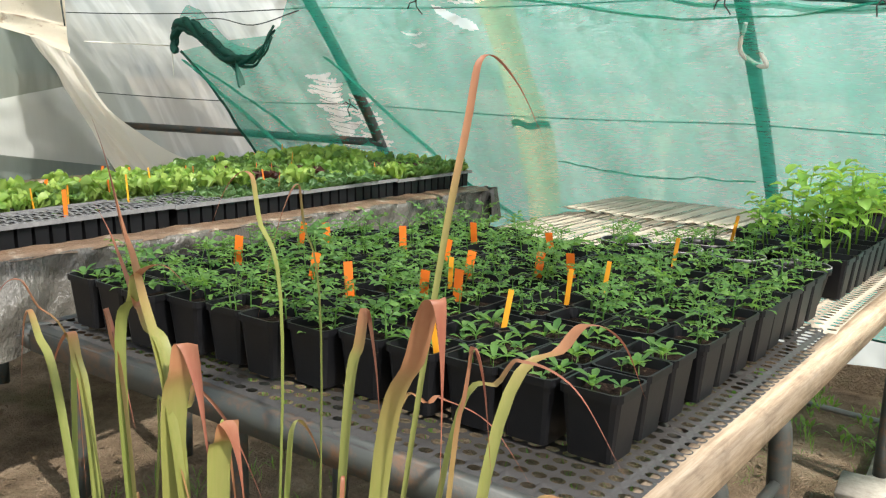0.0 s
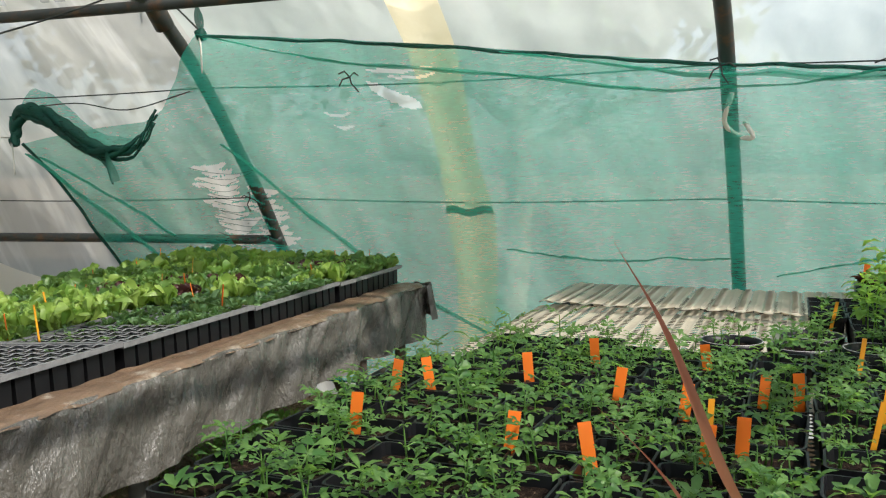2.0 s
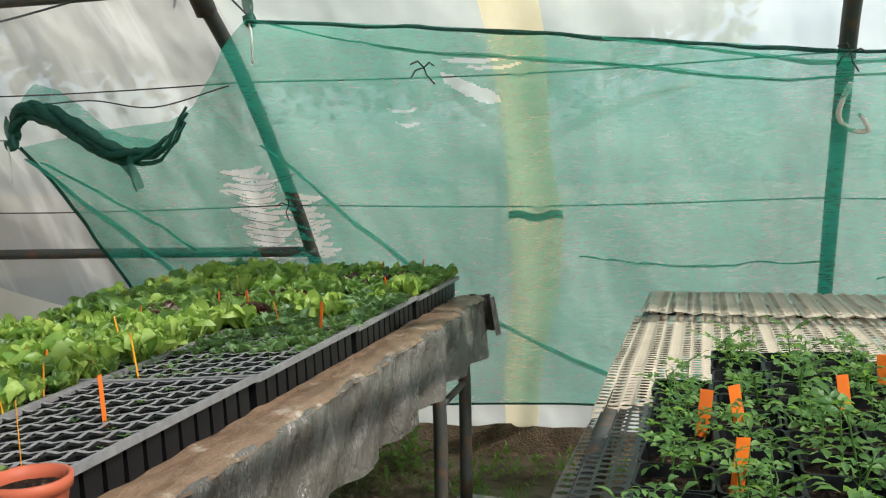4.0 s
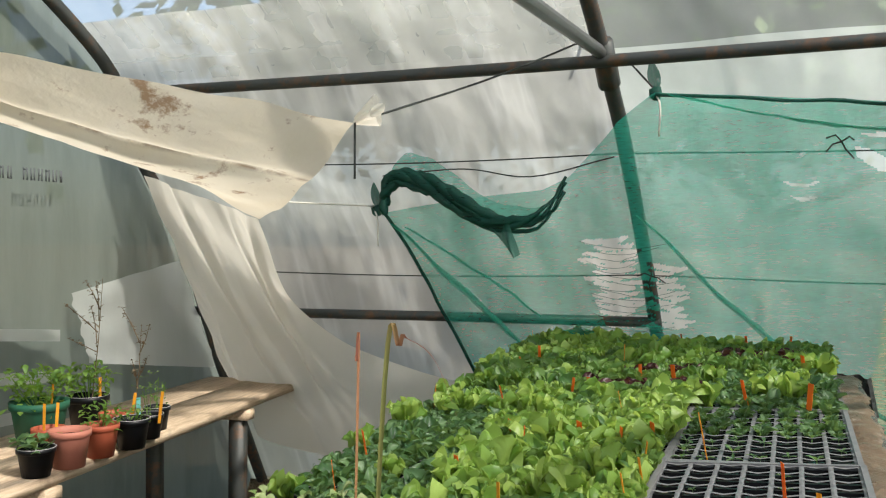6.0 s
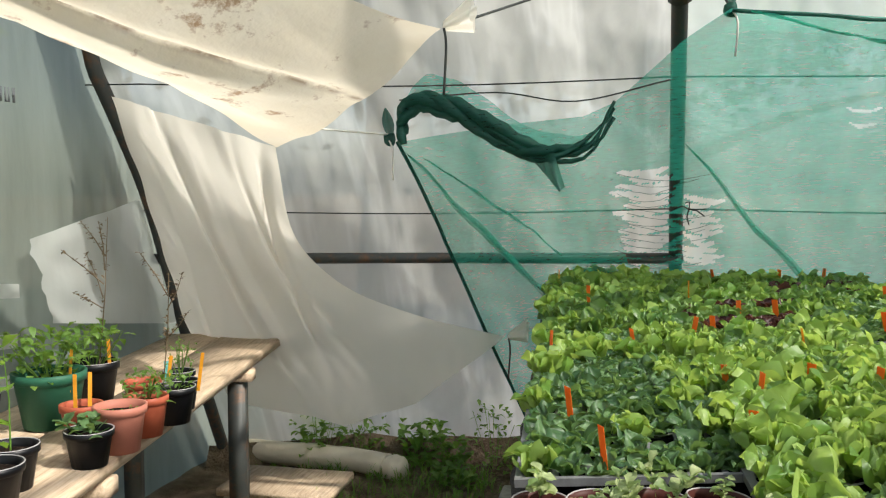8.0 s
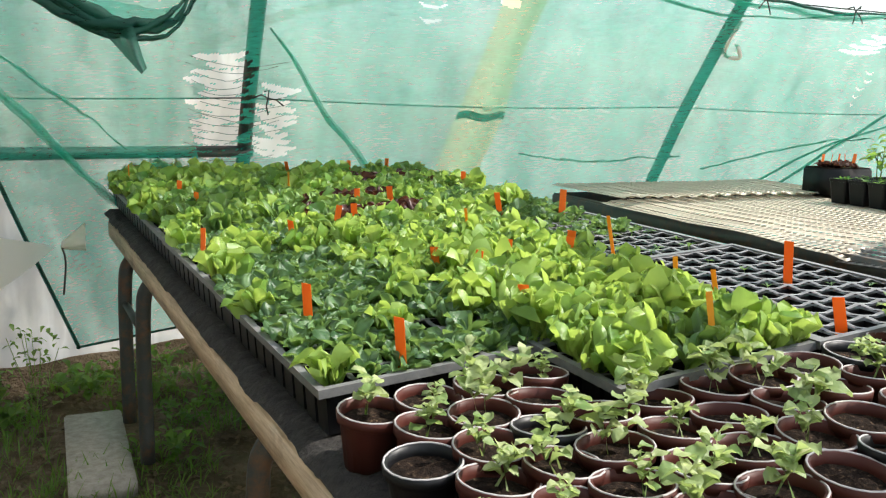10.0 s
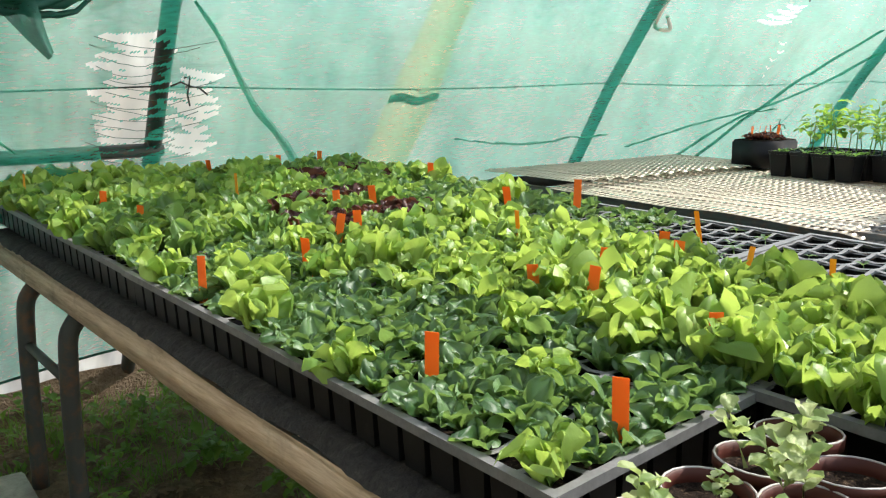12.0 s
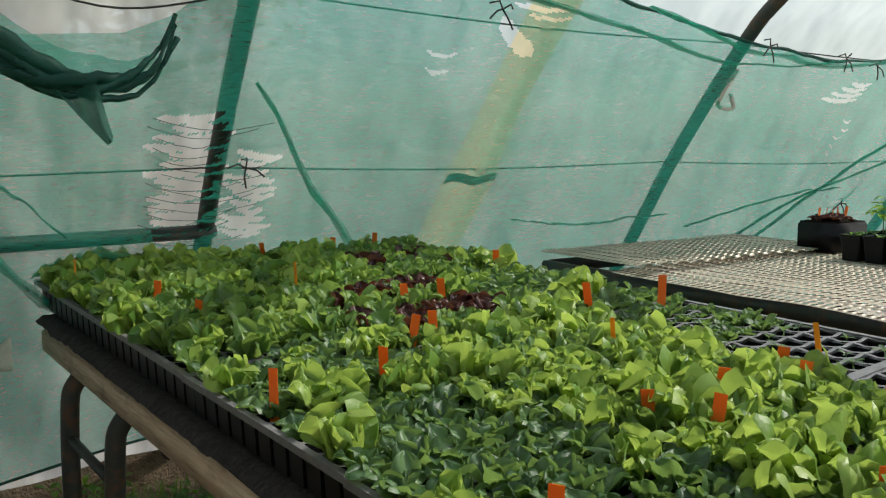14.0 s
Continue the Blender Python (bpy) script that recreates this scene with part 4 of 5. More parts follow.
TAG_WORDS = {"orange": "bright orange plastic plant label stuck in the soil", "yellow": "narrow yellow-orange plastic label stuck in the soil", "teal": "teal plastic plant label in a pot"}


def label_stick(m, colour, turn=None):
    ob = new("plant_label", TAGS[colour])
    ob.matrix_basis = m @ pose(0, 0, 0, R.uniform(-10, 10), R.uniform(-9, 9), R.uniform(-35, 35) + 20 if turn is None else turn)
    return tagged(ob, TAG_WORDS[colour], "plant label", colour + " labels")


# ---------------------------------------------------------------- plug trays
PITCH, NX, NY = 0.0565, 7, 11


def tray_meshes():
    """The body of a plug tray: a frame of bars with tapered cells below."""
    w, l = NX * PITCH, NY * PITCH
    h = 0.080
    bm, cells = bmesh.new(), bmesh.new()
    ring = ((-1, -1), (0, -1), (1, -1), (1, 0), (1, 1), (0, 1), (-1, 1), (-1, 0))
    for i in range(NX):
        for j in range(NY):
            cx, cy = (i + 0.5) * PITCH, (j + 0.5) * PITCH
            top = [bm.verts.new((cx + a * PITCH * 0.5, cy + b * PITCH * 0.5, h if a and b else h - 0.0030)) for a, b in ring]
            rim = [bm.verts.new((cx + a * PITCH * 0.41, cy + b * PITCH * 0.41, h - 0.001 if a and b else h - 0.0045)) for a, b in ring]
            edge = [cells.verts.new((cx + a * PITCH * 0.5, cy + b * PITCH * 0.5, h - 0.008)) for a, b in ring]
            high = [cells.verts.new((cx + a * PITCH * 0.41, cy + b * PITCH * 0.41, h - 0.008)) for a, b in ring]
            low = [cells.verts.new((cx + a * PITCH * 0.38, cy + b * PITCH * 0.38, 0.0)) for a, b in ring]
            for k in range(8):
                n = (k + 1) % 8
                bm.faces.new((top[k], top[n], rim[n], rim[k]))
                cells.faces.new((edge[k], edge[n], high[n], high[k]))
                cells.faces.new((high[k], high[n], low[n], low[k]))
    for x0, x1, y0, y1 in ((-0.012, 0, -0.012, l + 0.012), (w, w + 0.012, -0.012, l + 0.012), (0, w, -0.012, 0), (0, w, l, l + 0.012)):
        box(bm, x0, x1, y0, y1, h - 0.012, h + 0.002)
    bmesh.ops.remove_doubles(bm, verts=bm.verts, dist=0.0005)
    bmesh.ops.remove_doubles(cells, verts=cells.verts, dist=0.0005)
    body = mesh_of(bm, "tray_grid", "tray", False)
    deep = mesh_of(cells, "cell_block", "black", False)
    bm = bmesh.new()
    for i in range(NX):
        for j in range(NY):
            cx, cy = (i + 0.5) * PITCH, (j + 0.5) * PITCH
            r = PITCH * 0.405
            v = [bm.verts.new((cx + a * r, cy + b * r, h - 0.020 + R.uniform(-0.004, 0.003))) for a, b in ((-1, -1), (1, -1), (1, 1), (-1, 1))]
            c = bm.verts.new((cx, cy, h - 0.017 + R.uniform(-0.004, 0.004)))
            for k in range(4):
                bm.faces.new((v[k], v[(k + 1) % 4], c))
    soil = mesh_of(bm, "tray_soil", "soil", True)
    return body, deep, soil


TRAY_GRID, TRAY_CELLS, TRAY_SOIL = tray_meshes()
TRAY_W, TRAY_L = NX * PITCH + 0.026, NY * PITCH + 0.026


def plug_tray(m, label):
    t = thing("plug_tray", m, label, "seed tray", "plug trays on the bench")
    part("tray_grid", TRAY_GRID, None, t, "dusty grey top ribs")
    part("cell_block", TRAY_CELLS, None, t)
    part("tray_soil", TRAY_SOIL, None, t, "dark potting soil in the cells")
    return t


def fill_bench_b():
    """Three columns of four trays; column 0 lies at the open right side."""
    plan = {(0, 0): "empty", (0, 1): "empty", (0, 2): "brassica", (0, 3): "dark",
            (1, 0): "green", (1, 1): "green", (1, 2): "red", (1, 3): "dark",
            (2, 0): "brassica", (2, 1): "brassica", (2, 2): "dark", (2, 3): "green"}
    words = {"empty": "black plug tray of bare soil cells on the bench", "green": "black plug tray full of bright green lettuce seedlings",
             "dark": "black plug tray of dark green lettuce seedlings", "red": "black plug tray of mixed red and green lettuce", "brassica": "black plug tray of blue-green cabbage seedlings"}
    y_start = 0.40
    for (c, r), kind in plan.items():
        x = -0.075 - (c + 1) * TRAY_W + 0.012
        y = y_start + r * TRAY_L if c < 2 else 0.62 + r * 0.62
        m = on_b(x, y, 0.012, R.uniform(-0.5, 0.5))
        plug_tray(m, words[kind])
        for i in range(NX):
            for j in range(NY):
                pm = m @ pose((i + 0.5) * PITCH + R.uniform(-0.006, 0.006), (j + 0.5) * PITCH + R.uniform(-0.006, 0.006), 0.066)
                q = R.random()
                if kind == "empty":
                    if r == 1 and j > 4:
                        plant(BRASSICA, pm, "blue-green cabbage seedling in a plug cell", "cabbage seedlings", scale=R.uniform(0.45, 0.75))
                    elif r == 1 and q < 0.5:
                        plant(TINY, pm, "tiny green seedling in a plug cell", "tiny seedlings", scale=R.uniform(0.8, 1.6))
                    elif q < 0.12:
                        plant(TINY, pm, "tiny green seedling in a plug cell", "tiny seedlings", scale=R.uniform(0.6, 1.0))
                    continue
                if q < 0.05:
                    continue
                if kind == "green" and R.random() < 0.68 or kind == "dark" and q > 0.68 or kind == "brassica" and q > 0.88:
                    plant(LETTUCE, pm, "bright green lettuce seedling in a plug cell", "lettuce seedlings", scale=R.uniform(0.7, 1.15), tall=1.25)
                elif kind == "red" and (j in (2, 3, 4, 8) and i > 1 or q < 0.15):
                    plant(RED, pm, "dark red lettuce seedling in a plug cell", "red lettuce seedlings", scale=R.uniform(1.05, 1.35))
                elif kind == "dark" and c == 0 and 3 <= j <= 6 and i < 5:
                    plant(RED, pm, "dark red lettuce seedling in a plug cell", "red lettuce seedlings", scale=R.uniform(1.05, 1.35))
                elif kind in ("dark", "red", "green"):
                    plant(DARK, pm, "dark green lettuce seedling in a plug cell", "dark lettuce seedlings", scale=R.uniform(0.75, 1.1), tall=1.25)
                else:
                    plant(BRASSICA, pm, "blue-green cabbage seedling in a plug cell", "cabbage seedlings", scale=R.uniform(0.8, 1.2))
        for k in range(4 if kind in ("green", "red") else 2):
            pm = m @ pose((R.randrange(NX) + 0.5) * PITCH, (R.choice((0, 5, 10)) + 0.5) * PITCH, 0.098)
            label_stick(pm, "orange" if R.random() < 0.8 else "yellow", R.uniform(-75, -40))
    for x, y, c in ((-0.40, 0.43, "orange"), (-0.30, 0.36, "orange"), (-0.25, 0.37, "orange"), (-0.49, 0.75, "yellow"), (-0.52, 0.90, "yellow"), (-0.50, 0.62, "yellow")):
        label_stick(on_b(x, y, 0.083), c, R.uniform(-70, -40))


def round_pot(m, r, h, material, label, group="", rim=0.008, soil=0.82, saucer=False):
    p = thing("plant_pot", m, label, "plant pot", group)
    prof = [(r * 0.72, 0.0), (r * 0.93, h * 0.80), (r * 0.95, h * 0.82), (r + 0.001, h * 0.83), (r + 0.002, h), (r - 0.004, h), (r * 0.90, h * 0.84), (r * 0.86, h * 0.6)]
    n = 20
    bm = bmesh.new()
    rings = [[bm.verts.new((a * math.cos(math.tau * k / n), a * math.sin(math.tau * k / n), z)) for k in range(n)] for a, z in prof]
    for u, v in zip(rings, rings[1:]):
        for k in range(n):
            bm.faces.new((u[k], u[(k + 1) % n], v[(k + 1) % n], v[k]))
    bm.faces.new(rings[0][::-1])
    part("pot_body", bm, material, p)
    if material in ("brown_pot", "black"):
        part("pot_rim", tube(bmesh.new(), [(r * math.cos(a), r * math.sin(a), h) for a in [k * math.tau / 20 for k in range(21)]], 0.0016, 5, False), "rim", p, "pale grey rim")
    bm = bmesh.new()
    last = [bm.verts.new((0, 0, h * soil + 0.006))] * 16
    for f in (0.3, 0.6, 0.82, 1.0):
        ring = [bm.verts.new((r * 0.88 * f * math.cos(math.tau * k / 16), r * 0.88 * f * math.sin(math.tau * k / 16), h * soil + R.uniform(-0.005, 0.005) * (1.2 - f))) for k in range(16)]
        for k in range(16):
            n = (k + 1) % 16
            bm.faces.new((last[k], ring[k], ring[n]) if f == 0.3 else (last[k], ring[k], ring[n], last[n]))
        last = ring
    part("pot_soil", bm, "soil", p, "dark potting soil")
    return p


def cutting_mesh(name, seed):
    rr = random.Random(seed)
    bm = bmesh.new()
    for s in range(2):
        base = Vector((rr.uniform(-0.02, 0.02), rr.uniform(-0.02, 0.02), 0))
        top = base + Vector((rr.uniform(-0.04, 0.04), rr.uniform(-0.04, 0.04), rr.uniform(0.05, 0.10)))
        tube(bm, [base] + [base.lerp(top, 0.4 + 0.1 * k) for k in range(7)], [0.003] + [0.0022] * 6 + [0.0015], 5)
        for k in range(7):
            f = 0.4 + 0.6 * k / 6
            at = Matrix.Translation(base.lerp(top, f)) @ pose(0, 0, 0, 0, 0, k * 137 + rr.uniform(-20, 20)) @ pose(0, 0, 0, rr.uniform(0, 40), 0, 0)
            L = rr.uniform(0.03, 0.052)
            leaf_blade(bm, at, L, L * 0.75, 0.5, 0.2, 2, 4, 0.8)
    bmesh.ops.remove_doubles(bm, verts=bm.verts, dist=0.0042)
    return mesh_of(bm, name, "variegated_leaf")


CUTTING = [cutting_mesh("variegated_cutting", 200 + i) for i in range(5)]


def fill_bench_b_pots():
    for r in range(-2, 4):
        for c in range(12):
            x = -B_W + 0.062 + c * 0.102 + (0.051 if r % 2 else 0)
            y = 0.345 - r * 0.09
            if x > -0.10 or r < 0 and x > -0.98:
                continue
            m = on_b(x, y, 0.002, R.uniform(0, 360))
            brown = R.random() < 0.75
            round_pot(m, 0.0495, 0.085, "brown_pot" if brown else "black", "round brown plastic pot with a young cutting" if brown else "round black plastic pot with a young cutting", "round pots on the bench")
            if R.random() < 0.8 and not (c < 3 and r == 0 and R.random() < 0.5):
                ob = plant(CUTTING, m @ pose(0, 0, 0.068), "variegated cutting with pale-edged green leaves in a pot", "variegated cuttings", scale=R.uniform(0.45, 0.85))
    round_pot(B_M @ pose(-0.05, 0.30, B_Z + 0.016), 0.055, 0.10, "terracotta_plastic", "terracotta plastic pot with dry stalks at the bench edge", "round pots on the bench")
    for x, y in ((-0.28, 0.29), (-0.33, 0.30)):
        label_stick(on_b(x, y, 0.07), "orange", -55)


def square_pot_meshes(w, h):
    bm = bmesh.new()
    def ring(s, z, c):
        pts = []
        for qx, qy, a0 in ((1, 1, 0), (-1, 1, 90), (-1, -1, 180), (1, -1, 270)):
            for k in range(3):
                a = radians(a0 + 45 * k)
                pts.append(bm.verts.new((qx * (s - c) + c * math.cos(a), qy * (s - c) + c * math.sin(a), z)))
        return pts
    s = w / 2
    rings = [ring(s * 0.72, 0, 0.008), ring(s * 0.92, h * 0.88, 0.012), ring(s * 0.99, h * 0.885, 0.013), ring(s, h, 0.013), ring(s - 0.004, h, 0.011), ring(s * 0.86, h * 0.80, 0.01)]
    for u, v in zip(rings, rings[1:]):
        for k in range(12):
            bm.faces.new((u[k], u[(k + 1) % 12], v[(k + 1) % 12], v[k]))
    bm.faces.new(rings[0][::-1])
    body = mesh_of(bm, "pot_body", "black", False)
    bm = bmesh.new()
    n = 5
    g = [[bm.verts.new((s * 1.72 * (i / n - 0.5), s * 1.72 * (j / n - 0.5), h * 0.82 + R.uniform(-0.004, 0.004))) for j in range(n + 1)] for i in range(n + 1)]
    for i in range(n):
        for j in range(n):
            bm.faces.new((g[i][j], g[i + 1][j], g[i + 1][j + 1], g[i][j + 1]))
    return body, mesh_of(bm, "pot_soil", "soil", True)


POT_W, POT_H = 0.102, 0.110
POT_BODY, POT_SOIL = square_pot_meshes(POT_W, POT_H)


def square_pot(m):
    p = thing("square_pot", m, "black plastic square pot filled with dark soil", "plant pot", "square pots on the bench")
    part("pot_body", POT_BODY, None, p)
    part("pot_soil", POT_SOIL, None, p)
    return p


ORANGE_A = ((-1.767, 1.525), (-1.818, 1.771), (-1.763, 1.817), (-1.490, 1.509), (-1.362, 1.495), (-1.512, 2.129), (-1.280, 2.154), (-1.165, 1.606), (-1.406, 1.866), (-1.156, 1.893), (-1.097, 1.947), (-1.275, 1.786), (-1.209, 1.549), (-1.597, 1.930))
YELLOW_A = ((-0.965, 1.297), (-0.964, 1.481), (-0.987, 1.740), (-0.970, 1.863), (-1.048, 2.802), (-1.217, 1.647), (-0.993, 2.264))


def fill_bench_a():
    step = 0.1035
    for r in range(12):
        for c in range(13):
            gap = 0.028 if r > 2 and c < 4 else 0.0
            x, y = -0.085 - c * step - (0.012 if c > 3 else 0), 0.19 + r * step + gap - 0.010 * c + (0.012 * math.sin(c * 1.9) if c > 3 else 0)
            if c > 11 or r > 10 and c < 8 or c > 10 and r > 8:
                continue
            low = c < 4 and r < 3
            m = A_M @ pose(x + R.uniform(-0.004, 0.004), y + R.uniform(-0.004, 0.004), A_Z + 0.006, 0, 0, R.uniform(-3, 3))
            square_pot(m)
            top = m @ pose(0, 0, POT_H * 0.80)
            young = low or R.random() < 0.15
            for k in range(4 if young else 3 if R.random() < 0.5 else 2):
                mm = top @ pose(R.uniform(-0.032, 0.032), R.uniform(-0.032, 0.032), 0)
                if young:
                    plant(SMALL, mm, "small dark green seedling in a square pot", "small seedlings", scale=R.uniform(0.8, 1.3))
                else:
                    plant(TOMATO, mm, "young tomato seedling with dark green leaves", "tomato seedlings", scale=R.uniform(0.55, 0.95))
    # bean plants in the far corner, wide round pots before them
    for r in range(7):
        for c in range(4):
            if c == 3 and r < 3:
                continue
            m = A_M @ pose(-0.085 - c * step, 1.56 + r * step, A_Z + 0.006, 0, 0, R.uniform(-3, 3))
            square_pot(m)
            if c > 1 and r > 2:
                for k in range(3):
                    plant(SMALL, m @ pose(R.uniform(-0.03, 0.03), R.uniform(-0.03, 0.03), POT_H * 0.8), "small dark green seedling in a square pot", "small seedlings", scale=R.uniform(0.8, 1.2))
                continue
            for k in range(2):
                plant(BEAN, m @ pose(R.uniform(-0.03, 0.03), R.uniform(-0.03, 0.03), POT_H * 0.8), "tall bright green bean plant in a square pot", "bean plants", scale=R.uniform(0.60, 0.92) * (0.72 if c == 2 else 1.0))
    for x, y in ((-0.13, 1.42), (-0.30, 1.43), (-0.47, 1.41), (-0.63, 1.43), (-0.44, 1.58)):
        m = A_M @ pose(x, y, A_Z + 0.006)
        round_pot(m, 0.075, 0.10, "black", "wide round black pot with small tomato seedlings", "round black pots")
        for q in range(3):
            plant(TOMATO, m @ pose(R.uniform(-0.04, 0.04), R.uniform(-0.04, 0.04), 0.085), "young tomato seedling with dark green leaves", "tomato seedlings", scale=R.uniform(0.7, 0.95))
    z = A_Z + POT_H * 0.80
    # labels: orange along the middle rows, narrow yellow ones at the open side
    for x, y in ORANGE_A:
        label_stick(pose(x, y, z + 0.022), "orange", 18 + R.uniform(-14, 14))
    for x, y in YELLOW_A:
        label_stick(pose(x, y, z + 0.012), "yellow", 20 + R.uniform(-14, 14))
    # a tray of red seedlings raised behind the beans
    m = A_M @ pose(-0.16, 2.42, A_Z + 0.012)
    t = thing("seed_tray", m, "black tray of small reddish seedlings with orange labels", "seed tray")
    part("tray_box", boxed(-0.13, 0.13, -0.07, 0.12, 0, 0.13, 0.008), "black", t)
    part("tray_soil", boxed(-0.12, 0.12, -0.06, 0.11, 0.129, 0.134), "soil", t)
    for k in range(40):
        plant(RED if k % 3 else TINY, m @ pose(R.uniform(-0.11, 0.11), R.uniform(-0.05, 0.1), 0.13), "small reddish seedling in a tray", "reddish seedlings", scale=R.uniform(0.4, 0.7))
    for x in (-0.10, -0.05, 0.0, 0.05, 0.10):
        label_stick(m @ pose(x, 0.03, 0.135), "orange")


fill_bench_b()
fill_bench_b_pots()
fill_bench_a()


# ---------------------------------------------------------------- lemongrass
def blade(bm, along, root, apex, tip, width, mid=None, n=40, red=0.0):
    """A ribbon from root over apex to tip, folded along its middle."""
    root, apex, tip = Vector(root), Vector(apex), Vector(tip)
    mid = Vector(mid) if mid else root.lerp(apex, 0.6) + (root - apex) * 0.0 + Vector((0, 0, 0.03))
    line = smooth_line([root, mid, mid.lerp(apex, 0.72) + Vector((0, 0, 0.025)), apex, apex.lerp(tip, 0.45) + (apex - mid).normalized() * 0.012 + Vector((0, 0, 0.01)), tip], max(2, n // 5))
    k = len(line)
    side = (tip - root).cross(Vector((0, 0, 1)))
    side = side.normalized() if side.length > 1e-4 else Vector((1, 0, 0))
    prev = None
    for i, p in enumerate(line):
        f = i / (k - 1)
        w = 1.15 * width * (0.45 + 0.75 * math.sin(math.pi * min(1.0, f * 1.15)) ** 0.8) * max(0.06, 1 - f ** 3)
        s = Matrix.Rotation(0.7 + 0.6 * math.sin(f * 3 + root.x * 30), 3, "Z") @ side
        nn = Vector((0, 0, 1)).cross(s) * w * 0.25
        row = [bm.verts.new(p - s * w / 2), bm.verts.new(p + nn), bm.verts.new(p + s * w / 2)]
        for v in row:
            v[along] = f + red
        if prev:
            bm.faces.new((prev[0], prev[1], row[1], row[0]))
            bm.faces.new((prev[1], prev[2], row[2], row[1]))
        prev = row


def lemongrass(at, blades, label, extra, spread, height, red=0.0):
    """A clump; blades: (root, apex, tip, width) of the leading leaves."""
    b = thing("lemongrass", pose(*at), label, "grass plant", "lemongrass clumps")
    for root, mid, apex, tip, width in blades:
        bm = bmesh.new()
        along = bm.verts.layers.float.new("along")
        blade(bm, along, *(Vector(p) - Vector(at) for p in (root, apex, tip)), width, Vector(mid) - Vector(at), red=red + R.uniform(-0.15, 0.15))
        part("blade", bm, "blade", b)
    for i in range(extra):
        bm = bmesh.new()
        along = bm.verts.layers.float.new("along")
        a, h = R.uniform(0, math.tau), height * R.uniform(0.45, 1.12)
        x, y = R.uniform(-spread, spread), R.uniform(-0.10, 0.10)
        out = R.uniform(0.05, 0.38)
        blade(bm, along, (x, y, 0), (x + 0.6 * out * math.cos(a), y + 0.4 * out * math.sin(a), h), (x + 1.6 * out * math.cos(a), y + 0.8 * out * math.sin(a), h * R.uniform(0.45, 0.9)), R.uniform(0.004, 0.011), red=R.uniform(-0.4, 0.35))
        part("blade", bm, "blade", b)


lemongrass((-0.76, 0.84, 0.0), [
    ((-0.80, 0.86, 0.0), (-0.735, 0.98, 1.08), (-0.714, 1.05, 1.458), (-0.708, 1.19, 1.347), 0.0072),
    ((-0.76, 0.82, 0.0), (-0.86, 0.94, 1.05), (-0.929, 0.96, 1.296), (-0.885, 0.86, 1.15), 0.0079),
    ((-0.86, 0.82, 0.0), (-0.83, 0.85, 1.07), (-0.874, 0.84, 1.322), (-0.917, 0.81, 1.235), 0.0072),
    ((-0.64, 0.76, 0.0), (-0.54, 0.69, 1.04), (-0.458, 0.66, 1.285), (-0.458, 0.67, 1.14), 0.0144),
    ((-0.74, 0.80, 0.0), (-0.715, 0.83, 1.00), (-0.692, 0.84, 1.199), (-0.655, 0.83, 1.02), 0.0108),
    ((-0.68, 0.88, 0.0), (-0.65, 1.00, 0.98), (-0.584, 1.11, 1.153), (-0.570, 1.24, 1.03), 0.0122),
    ((-0.70, 0.82, 0.0), (-0.61, 0.86, 1.01), (-0.520, 0.87, 1.178), (-0.405, 0.85, 1.11), 0.0094),
    ((-0.76, 0.88, 0.0), (-0.83, 1.03, 0.92), (-0.774, 1.08, 1.019), (-0.62, 1.06, 0.95), 0.0065),
    ((-0.60, 0.78, 0.0), (-0.54, 0.78, 1.00), (-0.500, 0.76, 1.22), (-0.490, 0.78, 1.10), 0.0094),
], "dry-tipped lemongrass with green and reddish blades", 10, 0.12, 0.75, 0.14)
lemongrass((-1.01, 0.80, 0.0), [
    ((-0.85, 0.80, 0.0), (-0.98, 0.82, 0.904), (-1.11, 0.83, 1.230), (-1.18, 0.83, 1.372), 0.014),
    ((-0.87, 0.80, 0.0), (-1.00, 0.83, 0.965), (-1.09, 0.83, 1.141), (-1.19, 0.83, 1.265), 0.016),
    ((-0.93, 0.80, 0.0), (-1.00, 0.82, 0.904), (-0.98, 0.83, 1.103), (-0.95, 0.84, 0.930), 0.026),
    ((-0.98, 0.80, 0.0), (-1.09, 0.82, 0.920), (-1.16, 0.83, 1.114), (-1.10, 0.83, 0.963), 0.018),
    ((-0.85, 0.80, 0.0), (-0.91, 0.82, 0.879), (-0.90, 0.83, 1.024), (-0.88, 0.84, 0.878), 0.022),
    ((-0.99, 0.80, 0.0), (-1.19, 0.82, 0.945), (-1.41, 0.83, 1.115), (-1.53, 0.83, 1.001), 0.010),
    ((-0.96, 0.80, 0.0), (-1.11, 0.82, 0.982), (-1.08, 0.83, 1.177), (-0.96, 0.83, 1.169), 0.012),
    ((-1.06, 0.80, 0.0), (-1.26, 0.82, 0.889), (-1.36, 0.82, 1.076), (-1.44, 0.84, 0.866), 0.012),
    ((-1.10, 0.80, 0.0), (-1.19, 0.82, 0.873), (-1.24, 0.82, 1.069), (-1.36, 0.84, 0.922), 0.012),
    ((-1.05, 0.80, 0.0), (-1.06, 0.86, 0.872), (-1.03, 0.88, 1.023), (-0.91, 0.90, 0.872), 0.012),
], "dense lemongrass clump with arching reddish blades", 60, 0.36, 0.92, 0.14)
